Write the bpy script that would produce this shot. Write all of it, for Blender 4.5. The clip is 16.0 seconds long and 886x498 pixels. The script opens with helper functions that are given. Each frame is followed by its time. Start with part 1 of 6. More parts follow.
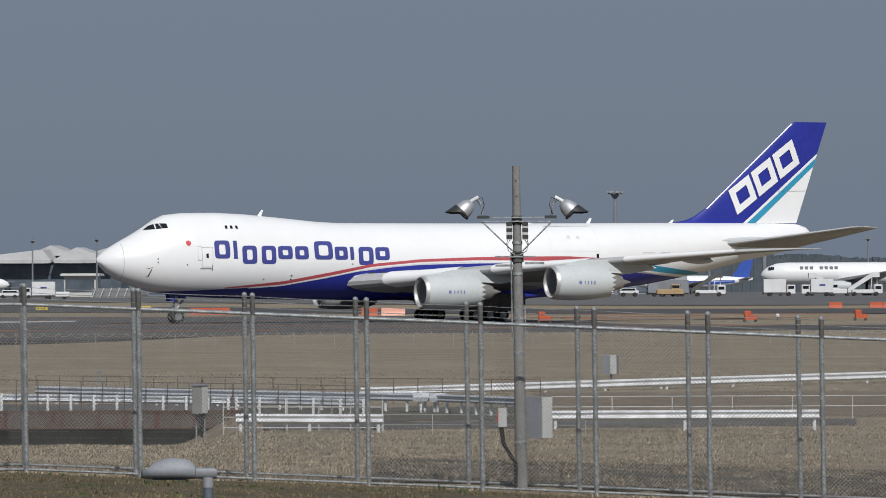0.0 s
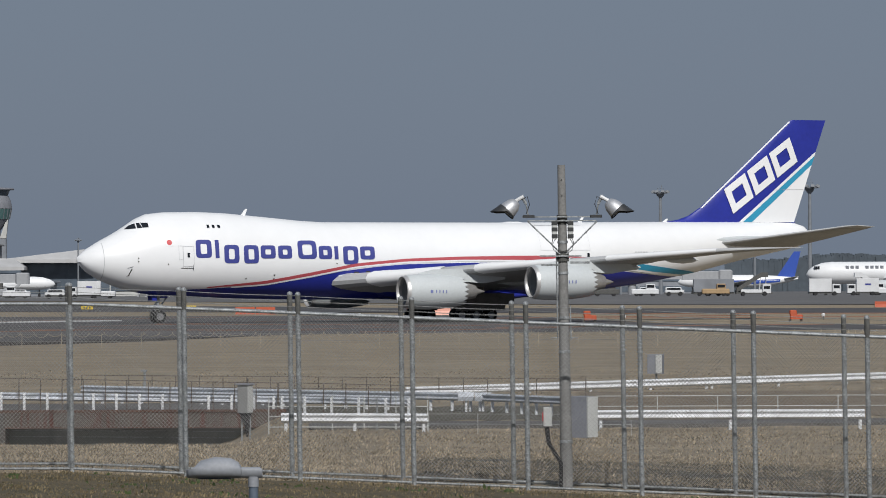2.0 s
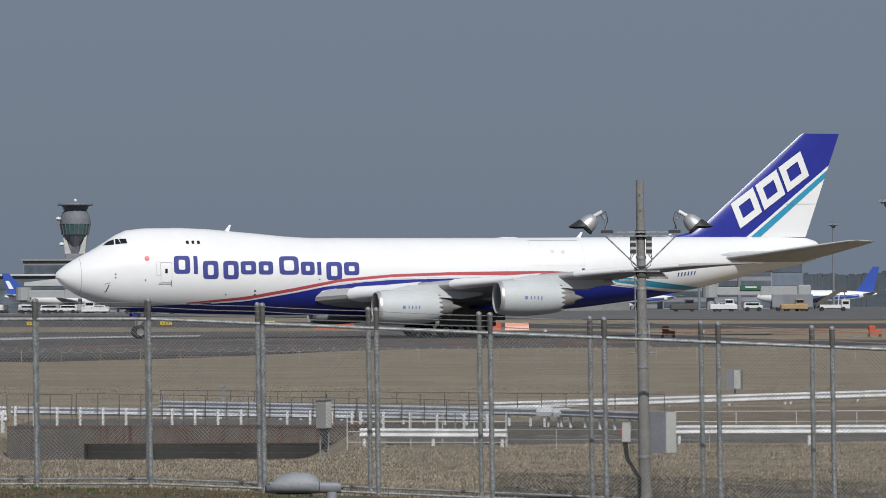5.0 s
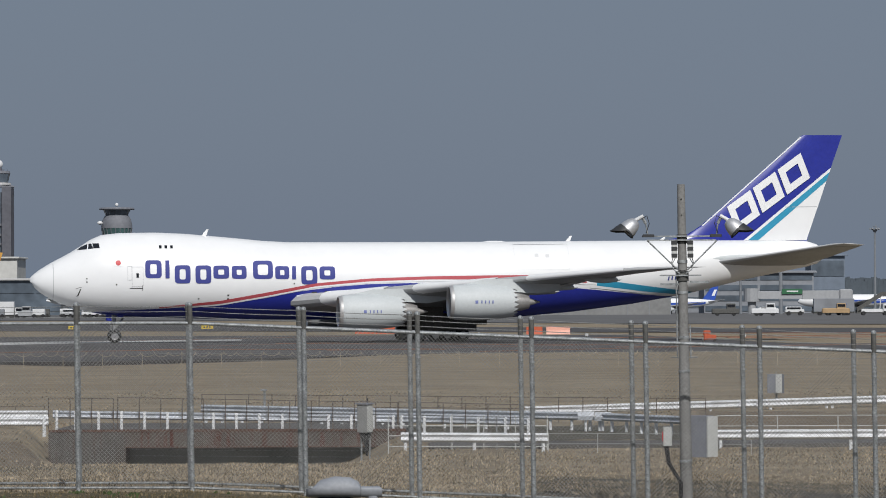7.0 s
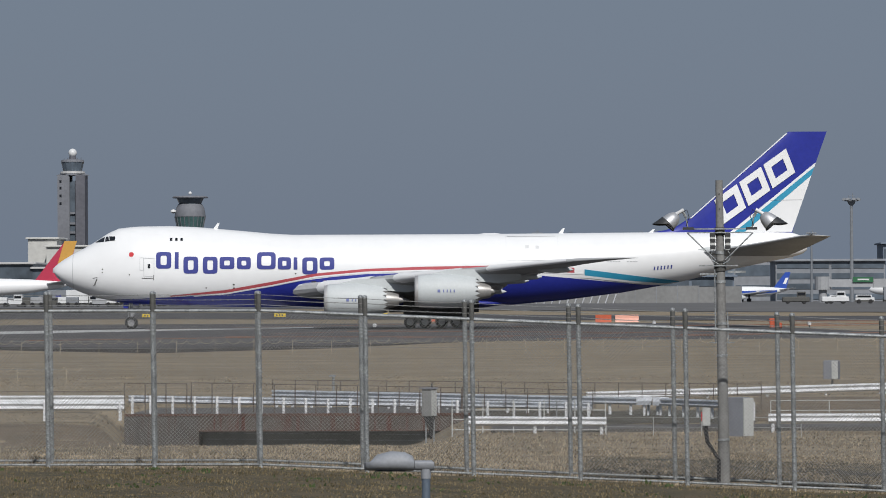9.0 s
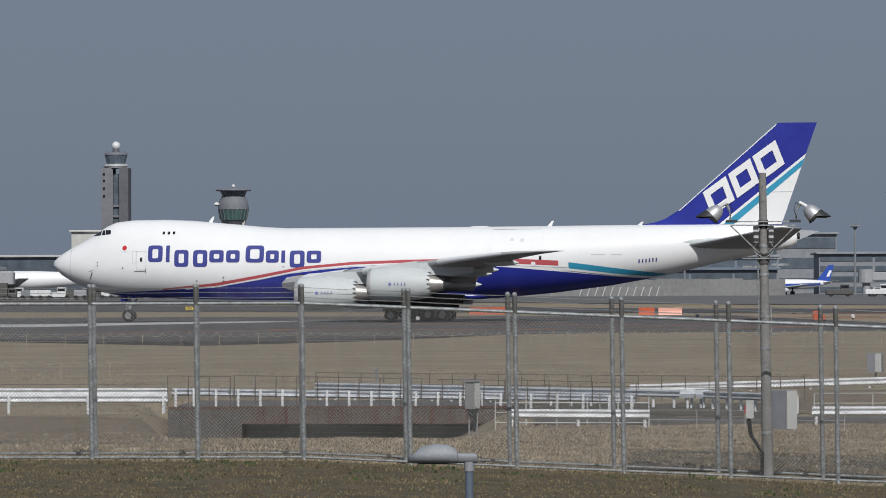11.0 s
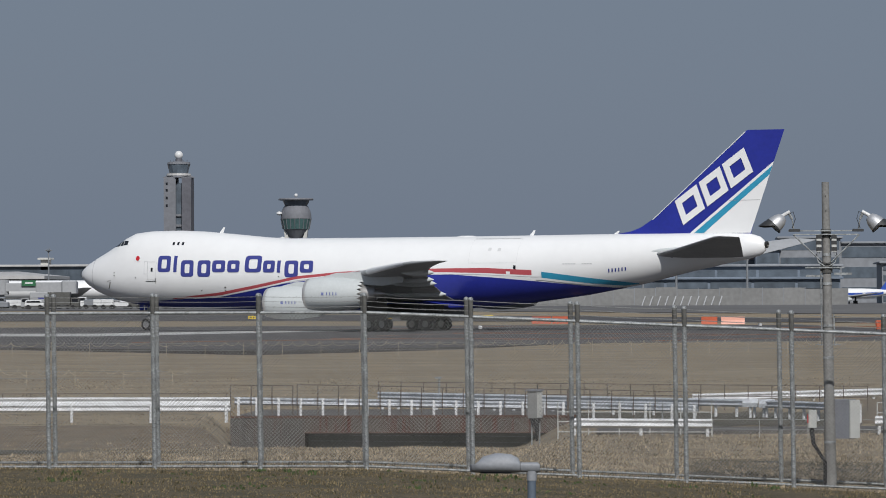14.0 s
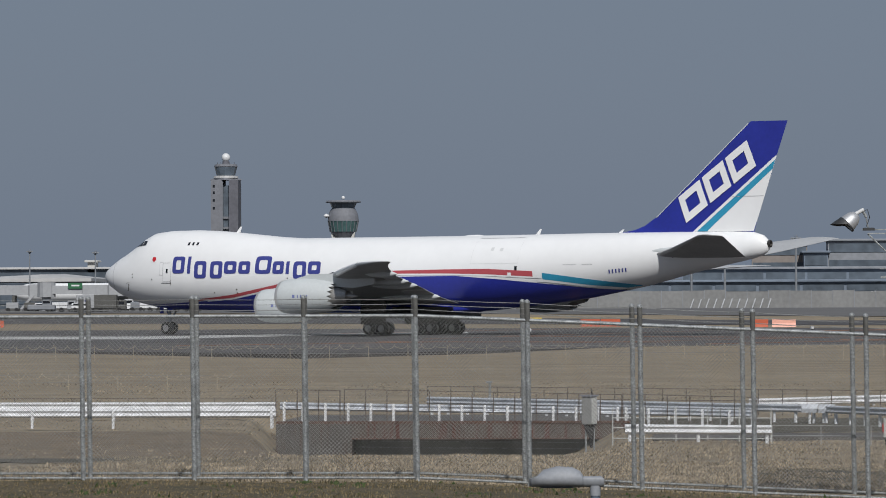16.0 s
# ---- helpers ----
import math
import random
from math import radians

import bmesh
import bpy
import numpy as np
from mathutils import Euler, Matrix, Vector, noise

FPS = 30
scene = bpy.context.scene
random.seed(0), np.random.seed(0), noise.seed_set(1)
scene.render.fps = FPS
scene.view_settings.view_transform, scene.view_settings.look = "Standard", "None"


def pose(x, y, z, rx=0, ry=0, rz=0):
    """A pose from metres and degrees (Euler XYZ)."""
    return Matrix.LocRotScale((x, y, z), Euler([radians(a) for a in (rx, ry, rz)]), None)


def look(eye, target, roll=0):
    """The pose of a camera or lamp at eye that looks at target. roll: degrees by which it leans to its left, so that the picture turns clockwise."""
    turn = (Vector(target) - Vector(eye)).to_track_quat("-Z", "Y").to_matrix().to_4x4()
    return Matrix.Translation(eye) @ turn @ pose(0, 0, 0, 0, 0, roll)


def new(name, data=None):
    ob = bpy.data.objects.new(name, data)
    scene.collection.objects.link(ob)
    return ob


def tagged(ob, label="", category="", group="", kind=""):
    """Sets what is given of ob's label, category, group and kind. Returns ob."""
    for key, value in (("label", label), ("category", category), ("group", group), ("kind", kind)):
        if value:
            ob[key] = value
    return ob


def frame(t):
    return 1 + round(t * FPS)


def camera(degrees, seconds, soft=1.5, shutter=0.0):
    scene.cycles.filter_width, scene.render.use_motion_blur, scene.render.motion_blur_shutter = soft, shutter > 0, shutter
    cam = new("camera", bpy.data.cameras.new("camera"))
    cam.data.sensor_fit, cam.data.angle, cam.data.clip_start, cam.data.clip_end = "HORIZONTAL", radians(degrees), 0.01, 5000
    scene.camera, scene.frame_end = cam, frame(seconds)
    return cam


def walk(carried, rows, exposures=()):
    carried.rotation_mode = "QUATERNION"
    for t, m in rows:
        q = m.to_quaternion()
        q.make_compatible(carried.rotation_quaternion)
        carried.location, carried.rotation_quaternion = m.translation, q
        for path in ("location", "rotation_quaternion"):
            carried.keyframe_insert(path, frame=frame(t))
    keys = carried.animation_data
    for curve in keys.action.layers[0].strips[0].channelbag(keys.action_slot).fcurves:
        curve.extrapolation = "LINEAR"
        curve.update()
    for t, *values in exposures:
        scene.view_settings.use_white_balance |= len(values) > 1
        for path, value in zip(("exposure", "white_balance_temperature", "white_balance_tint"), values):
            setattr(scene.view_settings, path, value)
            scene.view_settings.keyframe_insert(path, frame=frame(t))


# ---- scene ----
LENS = 11.19          # degrees across the picture
FAR = 8000.0          # bearings below are in 1/8000 of the distance
EYE = 3.0
LEAN = 0.22
AXIS = -0.0875        # the camera's short track points this way: sideways per metre ahead
cam = camera(LENS, 16.0, soft=0.97)
# seconds, metres back along the track, yaw, pitch
PAN = [
    (0.0, 0.0, -1.204, 0.521), (0.5, 0.0, -1.012, 0.511), (1.0, 0.0, -0.871, 0.56),
    (1.5, 0.0, -0.757, 0.573), (2.0, 0.0, -0.63, 0.515), (2.5, 0.0, -0.407, 0.497),
    (3.0, 0.0, -0.176, 0.563), (3.5, 0.0, -0.0, 0.629), (4.0, 0.0, 0.153, 0.643),
    (6.5, 0.0, 0.702, 0.817), (7.0, 0.0, 0.885, 0.767), (7.5, 1.21, 1.081, 0.66),
    (8.0, 4.7, 1.406, 0.656), (8.5, 5.37, 1.67, 0.593), (9.0, 5.37, 1.811, 0.62),
    (11.5, 5.37, 2.505, 0.52), (12.0, 5.37, 2.648, 0.539), (12.5, 5.37, 2.774, 0.552),
    (13.0, 5.37, 2.885, 0.554), (13.5, 5.37, 3.016, 0.592), (14.0, 5.37, 3.15, 0.65),
    (14.5, 5.37, 3.347, 0.695), (15.0, 5.37, 3.542, 0.685), (15.5, 4.28, 3.716, 0.658),
    (16.0, 1.02, 3.748, 0.685),
]
walk(cam, [(t, pose(-b * AXIS, -b, EYE, 90 + pitch, LEAN, yaw)) for t, b, yaw, pitch in PAN])

# seconds, place of the airliner's nose over the ground, heading
TAXI = [
    (0.0, -22.86, 411.78, 24.0), (0.5, -24.35, 412.17, 23.49), (1.0, -25.77, 411.53, 23.23),
    (1.5, -27.23, 410.75, 22.71), (2.0, -28.65, 409.84, 22.45), (2.5, -30.07, 409.82, 22.11),
    (3.0, -31.63, 410.78, 21.16), (3.5, -33.27, 412.5, 19.9), (4.0, -34.83, 411.85, 19.05),
    (6.5, -42.72, 413.61, 11.46), (7.0, -44.33, 414.48, 9.52), (7.5, -46.26, 420.85, 7.6),
    (8.0, -49.08, 436.4, 5.78), (8.5, -50.78, 440.0, 3.99), (9.0, -52.13, 439.65, 2.19),
    (11.5, -58.14, 447.25, -9.14), (12.0, -59.02, 448.22, -11.62), (12.5, -59.96, 450.63, -13.92),
    (13.0, -60.78, 452.81, -16.1), (13.5, -61.48, 454.88, -18.54), (14.0, -62.15, 456.97, -20.71),
    (14.5, -62.72, 458.33, -22.9), (15.0, -63.15, 459.62, -25.15), (15.5, -63.17, 456.24, -27.27),
    (16.0, -62.43, 443.48, -28.99),
]

# ---- world, sun ----
SUN_EL, SUN_AZ = 40.0, 167.0     # azimuth clockwise from +y
world = bpy.data.worlds.new("world")
scene.world = world
world.use_nodes = True
wn = world.node_tree.nodes
wl = world.node_tree.links
sky = wn.new("ShaderNodeTexSky")
sky.sky_type = "NISHITA"
sky.sun_disc = False
sky.sun_elevation, sky.sun_rotation = radians(SUN_EL), radians(SUN_AZ)
sky.air_density, sky.dust_density, sky.ozone_density = 1.0, 2.0, 2.0
haze = wn.new("ShaderNodeMix")
haze.data_type = "RGBA"
haze.inputs["Factor"].default_value = 0.93
haze.inputs["B"].default_value = (1.58, 1.95, 2.60, 1)
wl.new(sky.outputs["Color"], haze.inputs["A"])
wl.new(haze.outputs["Result"], wn["Background"].inputs["Color"])
wn["Background"].inputs["Strength"].default_value = 0.1
sun = new("sun", bpy.data.lights.new("sun", "SUN"))
sun.data.energy, sun.data.angle, sun.data.color = 3.75, radians(0.6), (1.0, 0.975, 0.94)
sd = Vector((math.sin(radians(SUN_AZ)) * math.cos(radians(SUN_EL)), math.cos(radians(SUN_AZ)) * math.cos(radians(SUN_EL)), math.sin(radians(SUN_EL))))
sun.matrix_world = look(sd * 100, (0, 0, 0))
scene.view_settings.exposure = 0.0


# ---- materials ----
def mat(name, color, rough=0.6, metal=0.0, var=0.12, size=1.0, fine=8.0, bump=0.0, tint=None, spec=0.5, pieces=0.0):
    """Two scales of variation in the object's own metres, and a fine relief."""
    m = bpy.data.materials.new(name)
    m.use_nodes = True
    n, l = m.node_tree.nodes, m.node_tree.links
    b = n["Principled BSDF"]
    b.inputs["Roughness"].default_value, b.inputs["Metallic"].default_value = rough, metal
    b.inputs["Specular IOR Level"].default_value = spec
    co = n.new("ShaderNodeTexCoord")
    big, small = n.new("ShaderNodeTexNoise"), n.new("ShaderNodeTexNoise")
    for tex, s, d in ((big, 1 / size, 3.0), (small, fine / size, 5.0)):
        tex.inputs["Scale"].default_value, tex.inputs["Detail"].default_value = s, d
        l.new(co.outputs["Object"], tex.inputs["Vector"])
    add = n.new("ShaderNodeMath")
    add.operation = "ADD"
    l.new(big.outputs["Fac"], add.inputs[0])
    l.new(small.outputs["Fac"], add.inputs[1])
    top = add
    if pieces:
        info, sc, ad = n.new("ShaderNodeObjectInfo"), n.new("ShaderNodeMath"), n.new("ShaderNodeMath")
        sc.operation, ad.operation = "MULTIPLY", "ADD"
        sc.inputs[1].default_value = pieces
        l.new(info.outputs["Random"], sc.inputs[0])
        l.new(add.outputs[0], ad.inputs[0])
        l.new(sc.outputs[0], ad.inputs[1])
        top = ad
    ramp = n.new("ShaderNodeMapRange")
    ramp.inputs["From Min"].default_value, ramp.inputs["From Max"].default_value = 0.65, 1.35 + pieces
    l.new(top.outputs[0], ramp.inputs["Value"])
    mix = n.new("ShaderNodeMix")
    mix.data_type = "RGBA"
    c2 = tint or tuple(c * (1 - 2 * var) for c in color)
    mix.inputs["A"].default_value, mix.inputs["B"].default_value = (*c2, 1), (*(min(1, c * (1 + (0 if tint else var * 0.6))) for c in color), 1)
    l.new(ramp.outputs["Result"], mix.inputs["Factor"])
    l.new(mix.outputs["Result"], b.inputs["Base Color"])
    if bump:
        bp = n.new("ShaderNodeBump")
        bp.inputs["Distance"].default_value, bp.inputs["Strength"].default_value = bump, 0.6
        l.new(small.outputs["Fac"], bp.inputs["Height"])
        l.new(bp.outputs["Normal"], b.inputs["Normal"])
    return m


def streaked(name, plain, run, edge, scale=(7.0, 7.0, 0.5), size=0.9, bump=0.004, rough=0.85):
    """A surface with long runs of a second colour: rust down a face, bands across a field."""
    m = mat(name, plain, rough, var=0.22, size=size, fine=9, bump=bump)
    n, l = m.node_tree.nodes, m.node_tree.links
    co, mp, tex, rmp, mx = (n.new("ShaderNode" + k) for k in ("TexCoord", "Mapping", "TexNoise", "MapRange", "Mix"))
    mp.inputs["Scale"].default_value = scale
    tex.inputs["Scale"].default_value, tex.inputs["Detail"].default_value = 1.0, 4.0
    rmp.inputs["From Min"].default_value, rmp.inputs["From Max"].default_value = edge, edge + 0.16
    mx.data_type = "RGBA"
    b = n["Principled BSDF"]
    old = b.inputs["Base Color"].links[0].from_socket
    l.new(co.outputs["Object"], mp.inputs["Vector"])
    l.new(mp.outputs["Vector"], tex.inputs["Vector"])
    l.new(tex.outputs["Fac"], rmp.inputs["Value"])
    l.new(rmp.outputs["Result"], mx.inputs["Factor"])
    l.new(old, mx.inputs["A"])
    mx.inputs["B"].default_value = (*run, 1)
    l.new(mx.outputs["Result"], b.inputs["Base Color"])
    return m


WHITE = mat("white_aircraft_paint", (0.74, 0.75, 0.76), 0.38, var=0.02, size=6, fine=6)
COWL = mat("pale_grey_cowl_paint", (0.50, 0.53, 0.54), 0.55, var=0.04, size=1.5, spec=0.35)
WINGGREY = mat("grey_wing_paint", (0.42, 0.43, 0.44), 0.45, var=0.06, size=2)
# Darker than the wing's grey: underside shade put into the colour.
UNDER = mat("shaded_underside_grey", (0.34, 0.35, 0.355), 0.55, var=0.12, size=1.5)
BLUE = mat("royal_blue_paint", (0.020, 0.030, 0.27), 0.3, var=0.08, size=3)
TEXTBLUE = mat("letter_blue_paint", (0.045, 0.055, 0.24), 0.6, var=0.05, spec=0.25)
RED = mat("red_stripe_paint", (0.43, 0.075, 0.09), 0.45, var=0.06, size=2)
TEAL = mat("teal_stripe_paint", (0.030, 0.27, 0.43), 0.4, var=0.06, size=2)
FLAGRED = mat("flag_red_paint", (0.50, 0.02, 0.03), 0.4, var=0.03)
LIP = mat("polished_lip_metal", (0.60, 0.59, 0.58), 0.42, 0.6, var=0.05)
FAINT = mat("faint_panel_seam", (0.60, 0.61, 0.62), 0.5, var=0.05)
STEELDARK = mat("dark_exhaust_metal", (0.10, 0.095, 0.09), 0.45, 0.8, var=0.2)
BLACK = mat("black_rubber", (0.018, 0.018, 0.02), 0.75, var=0.25, size=0.4)
GLASS = mat("dark_cockpit_glass", (0.012, 0.014, 0.018), 0.08, var=0.1)
SEAM = mat("panel_seam_grey", (0.45, 0.46, 0.48), 0.6, var=0.1)
GEAR = mat("gear_strut_paint", (0.35, 0.36, 0.37), 0.45, 0.3, var=0.15, size=0.4)
NOZZLE = mat("bare_nozzle_metal", (0.40, 0.39, 0.38), 0.42, 0.6, var=0.12, size=0.8)
MARKBLUE = mat("thin_blue_mark_paint", (0.16, 0.19, 0.40), 0.5, var=0.05)
HUB = mat("wheel_hub_metal", (0.42, 0.42, 0.43), 0.4, 0.7, var=0.15, size=0.3)
GALV = mat("galvanised_steel", (0.33, 0.35, 0.36), 0.55, 0.3, var=0.34, size=0.12, fine=4, bump=0.003)
WIRE = mat("galvanised_wire", (0.29, 0.295, 0.29), 0.5, 0.4, var=0.15, size=0.5)
SLEEVE = mat("dark_weathered_sleeve", (0.10, 0.10, 0.095), 0.8, var=0.3, size=0.12)
CONCPOLE = mat("weathered_concrete_pole", (0.22, 0.219, 0.214), 0.85, var=0.2, size=0.5, fine=10, bump=0.003)
RAILWHITE = mat("white_guardrail_paint", (0.70, 0.715, 0.74), 0.5, var=0.2, size=0.5, fine=9)
RAILGREY = mat("weathered_guardrail_zinc", (0.50, 0.53, 0.58), 0.5, 0.25, var=0.2, size=0.8)
RUSTPIPE = mat("rusty_pipe", (0.13, 0.105, 0.09), 0.8, var=0.3, size=0.5)
RUST = streaked("rust_streaked_girder_paint", (0.098, 0.083, 0.073), (0.075, 0.026, 0.018), 0.50)
RUSTEDGE = streaked("rusty_flange_steel", (0.11, 0.062, 0.046), (0.06, 0.03, 0.022), 0.48)
ABUT = streaked("rust_stained_abutment_concrete", (0.092, 0.086, 0.081), (0.06, 0.038, 0.03), 0.52)
CONCRETE = mat("stained_concrete", (0.115, 0.108, 0.102), 0.9, var=0.25, size=2.5, bump=0.01)
BOXGREY = mat("pale_grey_cabinet_paint", (0.46, 0.47, 0.46), 0.55, var=0.08, size=0.6)
# Cabinet grey with the shade of its broad face in the colour.
BOXMID = mat("shaded_grey_cabinet_paint", (0.23, 0.235, 0.235), 0.6, var=0.1, size=0.5)
BOXDARK = mat("blue_grey_cabinet_paint", (0.20, 0.21, 0.24), 0.55, var=0.1, size=0.5)
LAMPGREY = mat("grey_lamp_head_plastic", (0.25, 0.265, 0.29), 0.6, var=0.1, size=0.4)
POSTBLUE = mat("blue_grey_lamp_post_paint", (0.10, 0.13, 0.17), 0.5, var=0.1, size=0.3)
ALU = mat("spun_aluminium", (0.52, 0.53, 0.55), 0.5, 0.6, var=0.1, size=0.3)
SHADEBLACK = mat("black_visor_paint", (0.03, 0.032, 0.035), 0.6, var=0.2, size=0.2)
CABLE = mat("black_cable", (0.02, 0.02, 0.022), 0.6, var=0.2, size=0.3)
ORANGE = mat("orange_barrier_plastic", (0.44, 0.085, 0.035), 0.65, var=0.12, size=1.0)
ORANGEPALE = mat("faded_pink_barrier_plastic", (0.72, 0.36, 0.28), 0.55, var=0.1, size=1.0)
YELLOW = mat("yellow_sign_panel", (0.70, 0.50, 0.04), 0.5, var=0.08)
ASPHALT = streaked("asphalt", (0.100, 0.094, 0.092), (0.050, 0.047, 0.048), 0.42, (0.012, 0.2, 1.0), 24, 0.01, 0.9)
ASPHALTFAR = streaked("old_asphalt", (0.075, 0.072, 0.073), (0.05, 0.048, 0.05), 0.45, (0.01, 0.12, 1.0), 45, 0.0, 0.9)
APRON = mat("concrete_apron", (0.122, 0.12, 0.119), 0.9, var=0.15, size=60, fine=8)
# Whitish tone imitating a wet shimmer on the asphalt.
PALECONC = mat("pale_sheen_strip", (0.50, 0.50, 0.49), 0.8, var=0.2, size=5)
COILWIRE = mat("bleached_coil_wire", (0.46, 0.40, 0.30), 0.7, 0.1, var=0.2, size=0.6)
ORANGELINE = mat("faded_orange_line_paint", (0.25, 0.13, 0.085), 0.8, var=0.25, size=6)
GRASS = streaked("dead_winter_turf", (0.285, 0.232, 0.158), (0.188, 0.149, 0.098), 0.48, (0.05, 0.4, 1.0), 2.5, 0.04, 0.95)


def blade_mat(name, stops, size):
    """Dry stalks: each blade its own tone, in patches."""
    m = bpy.data.materials.new(name)
    m.use_nodes = True
    n, l = m.node_tree.nodes, m.node_tree.links
    geo, co, tex, mul, add, rmp = (n.new("ShaderNode" + k) for k in ("NewGeometry", "TexCoord", "TexNoise", "Math", "Math", "ValToRGB"))
    tex.inputs["Scale"].default_value, tex.inputs["Detail"].default_value = 1 / size, 3.0
    mul.operation, mul.inputs[1].default_value = "MULTIPLY", 0.62
    add.operation = "MULTIPLY_ADD"
    add.inputs[1].default_value = 0.75
    l.new(co.outputs["Object"], tex.inputs["Vector"])
    l.new(geo.outputs["Random Per Island"], mul.inputs[0])
    l.new(tex.outputs["Fac"], add.inputs[0])
    l.new(mul.outputs[0], add.inputs[2])
    l.new(add.outputs[0], rmp.inputs["Fac"])
    while len(rmp.color_ramp.elements) < len(stops):
        rmp.color_ramp.elements.new(0.5)
    for e, (p, c) in zip(rmp.color_ramp.elements, stops):
        e.position, e.color = p, (*c, 1)
    b = n["Principled BSDF"]
    b.inputs["Roughness"].default_value = 0.9
    l.new(rmp.outputs["Color"], b.inputs["Base Color"])
    return m


BLADE = blade_mat("straw_grass_blades", [(0.30, (0.04, 0.034, 0.024)), (0.46, (0.105, 0.087, 0.061)), (0.72, (0.235, 0.193, 0.136)), (0.95, (0.46, 0.385, 0.28))], 1.0)
MOSSBLADE = blade_mat("green_brown_grass_blades", [(0.28, (0.035, 0.036, 0.016)), (0.48, (0.075, 0.06, 0.031)), (0.72, (0.135, 0.104, 0.058)), (0.98, (0.23, 0.185, 0.105))], 0.7)
MATTED = blade_mat("dark_matted_stalks", [(0.3, (0.03, 0.028, 0.02)), (0.5, (0.07, 0.06, 0.044)), (0.74, (0.135, 0.112, 0.08)), (0.97, (0.32, 0.27, 0.2))], 0.8)
WEED = mat("green_weed_leaves", (0.055, 0.085, 0.025), 0.8, var=0.3, size=0.5)
VERGE = mat("brown_green_verge_turf", (0.115, 0.086, 0.05), 0.95, var=0.3, size=0.9, fine=9, bump=0.06, tint=(0.032, 0.032, 0.016))
SOIL = mat("bare_brown_clay_soil", (0.235, 0.182, 0.122), 0.95, var=0.25, size=1.6, fine=10, bump=0.08, tint=(0.082, 0.064, 0.045))
MULCH = mat("dark_matted_mulch", (0.072, 0.062, 0.046), 0.95, var=0.4, size=0.5, fine=9, bump=0.05, tint=(0.028, 0.026, 0.02))
# Dark brown soil, with ground shadow put into its colour.
DARKSOIL = mat("dark_shaded_soil", (0.10, 0.085, 0.063), 0.95, var=0.3, size=1.6, fine=12, bump=0.05, tint=(0.05, 0.05, 0.036))
# Dark glass lifted towards blue-grey: distance haze is in the colour.
FACADE = mat("haze_lifted_dark_glazing", (0.095, 0.12, 0.15), 0.35, var=0.3, size=22, fine=5)
ROOFPALE = mat("pale_metal_roof", (0.43, 0.43, 0.43), 0.6, var=0.1, size=30, fine=8)
BLOCKGREY = mat("grey_building_cladding", (0.22, 0.235, 0.26), 0.7, var=0.15, size=25)
BLOCKBROWN = mat("brown_building_cladding", (0.22, 0.195, 0.18), 0.8, var=0.12, size=25)
BLOCKBLUE = mat("blue_grey_building_cladding", (0.145, 0.18, 0.23), 0.7, var=0.15, size=25)
BLOCKWHITE = mat("off_white_building_cladding", (0.50, 0.50, 0.48), 0.7, var=0.1, size=20)
# Tower greys; the pair also paints the tall shaft's lit and shaded sides.
TOWERGREY = mat("dark_grey_and_shaded_tower_cladding", (0.105, 0.108, 0.128), 0.75, var=0.15, size=14)
TOWERLIGHT = mat("mid_grey_and_lit_tower_cladding", (0.16, 0.168, 0.19), 0.75, var=0.12, size=14)
GREENGLASS = mat("green_tinted_glazing", (0.06, 0.12, 0.12), 0.25, var=0.2, size=6)
# Pale wall grey, also the tone for heat blur and distance haze.
PALEWALL = mat("pale_grey_wall_and_haze", (0.205, 0.208, 0.208), 0.8, var=0.12, size=9)
DULLWHITE = mat("dull_white_vehicle_paint", (0.32, 0.33, 0.345), 0.55, var=0.08, size=6)
PAINTWHITE = mat("white_vehicle_paint", (0.62, 0.63, 0.64), 0.45, var=0.08, size=2)
TAN = mat("tan_vehicle_paint", (0.38, 0.26, 0.14), 0.5, var=0.12, size=1.5)
GREENSIGN = mat("green_sign_panel", (0.02, 0.12, 0.05), 0.5, var=0.1)
JETBLUE = mat("airline_tail_blue", (0.03, 0.08, 0.38), 0.4, var=0.06, size=3)
JETRED = mat("airline_tail_red", (0.42, 0.03, 0.07), 0.4, var=0.06, size=3)
JETGOLD = mat("airline_tail_gold", (0.55, 0.30, 0.06), 0.4, var=0.06, size=3)
MASTGREY = mat("pale_grey_mast_zinc", (0.19, 0.205, 0.225), 0.7, var=0.1, size=6)
# Woods and horizon land carry the air's haze in their base colours.
WOODS = mat("haze_tinted_woods", (0.075, 0.092, 0.11), 1.0, var=0.12, size=18)
HILLS = mat("haze_tinted_distant_ground", (0.10, 0.115, 0.135), 1.0, var=0.1, size=80)


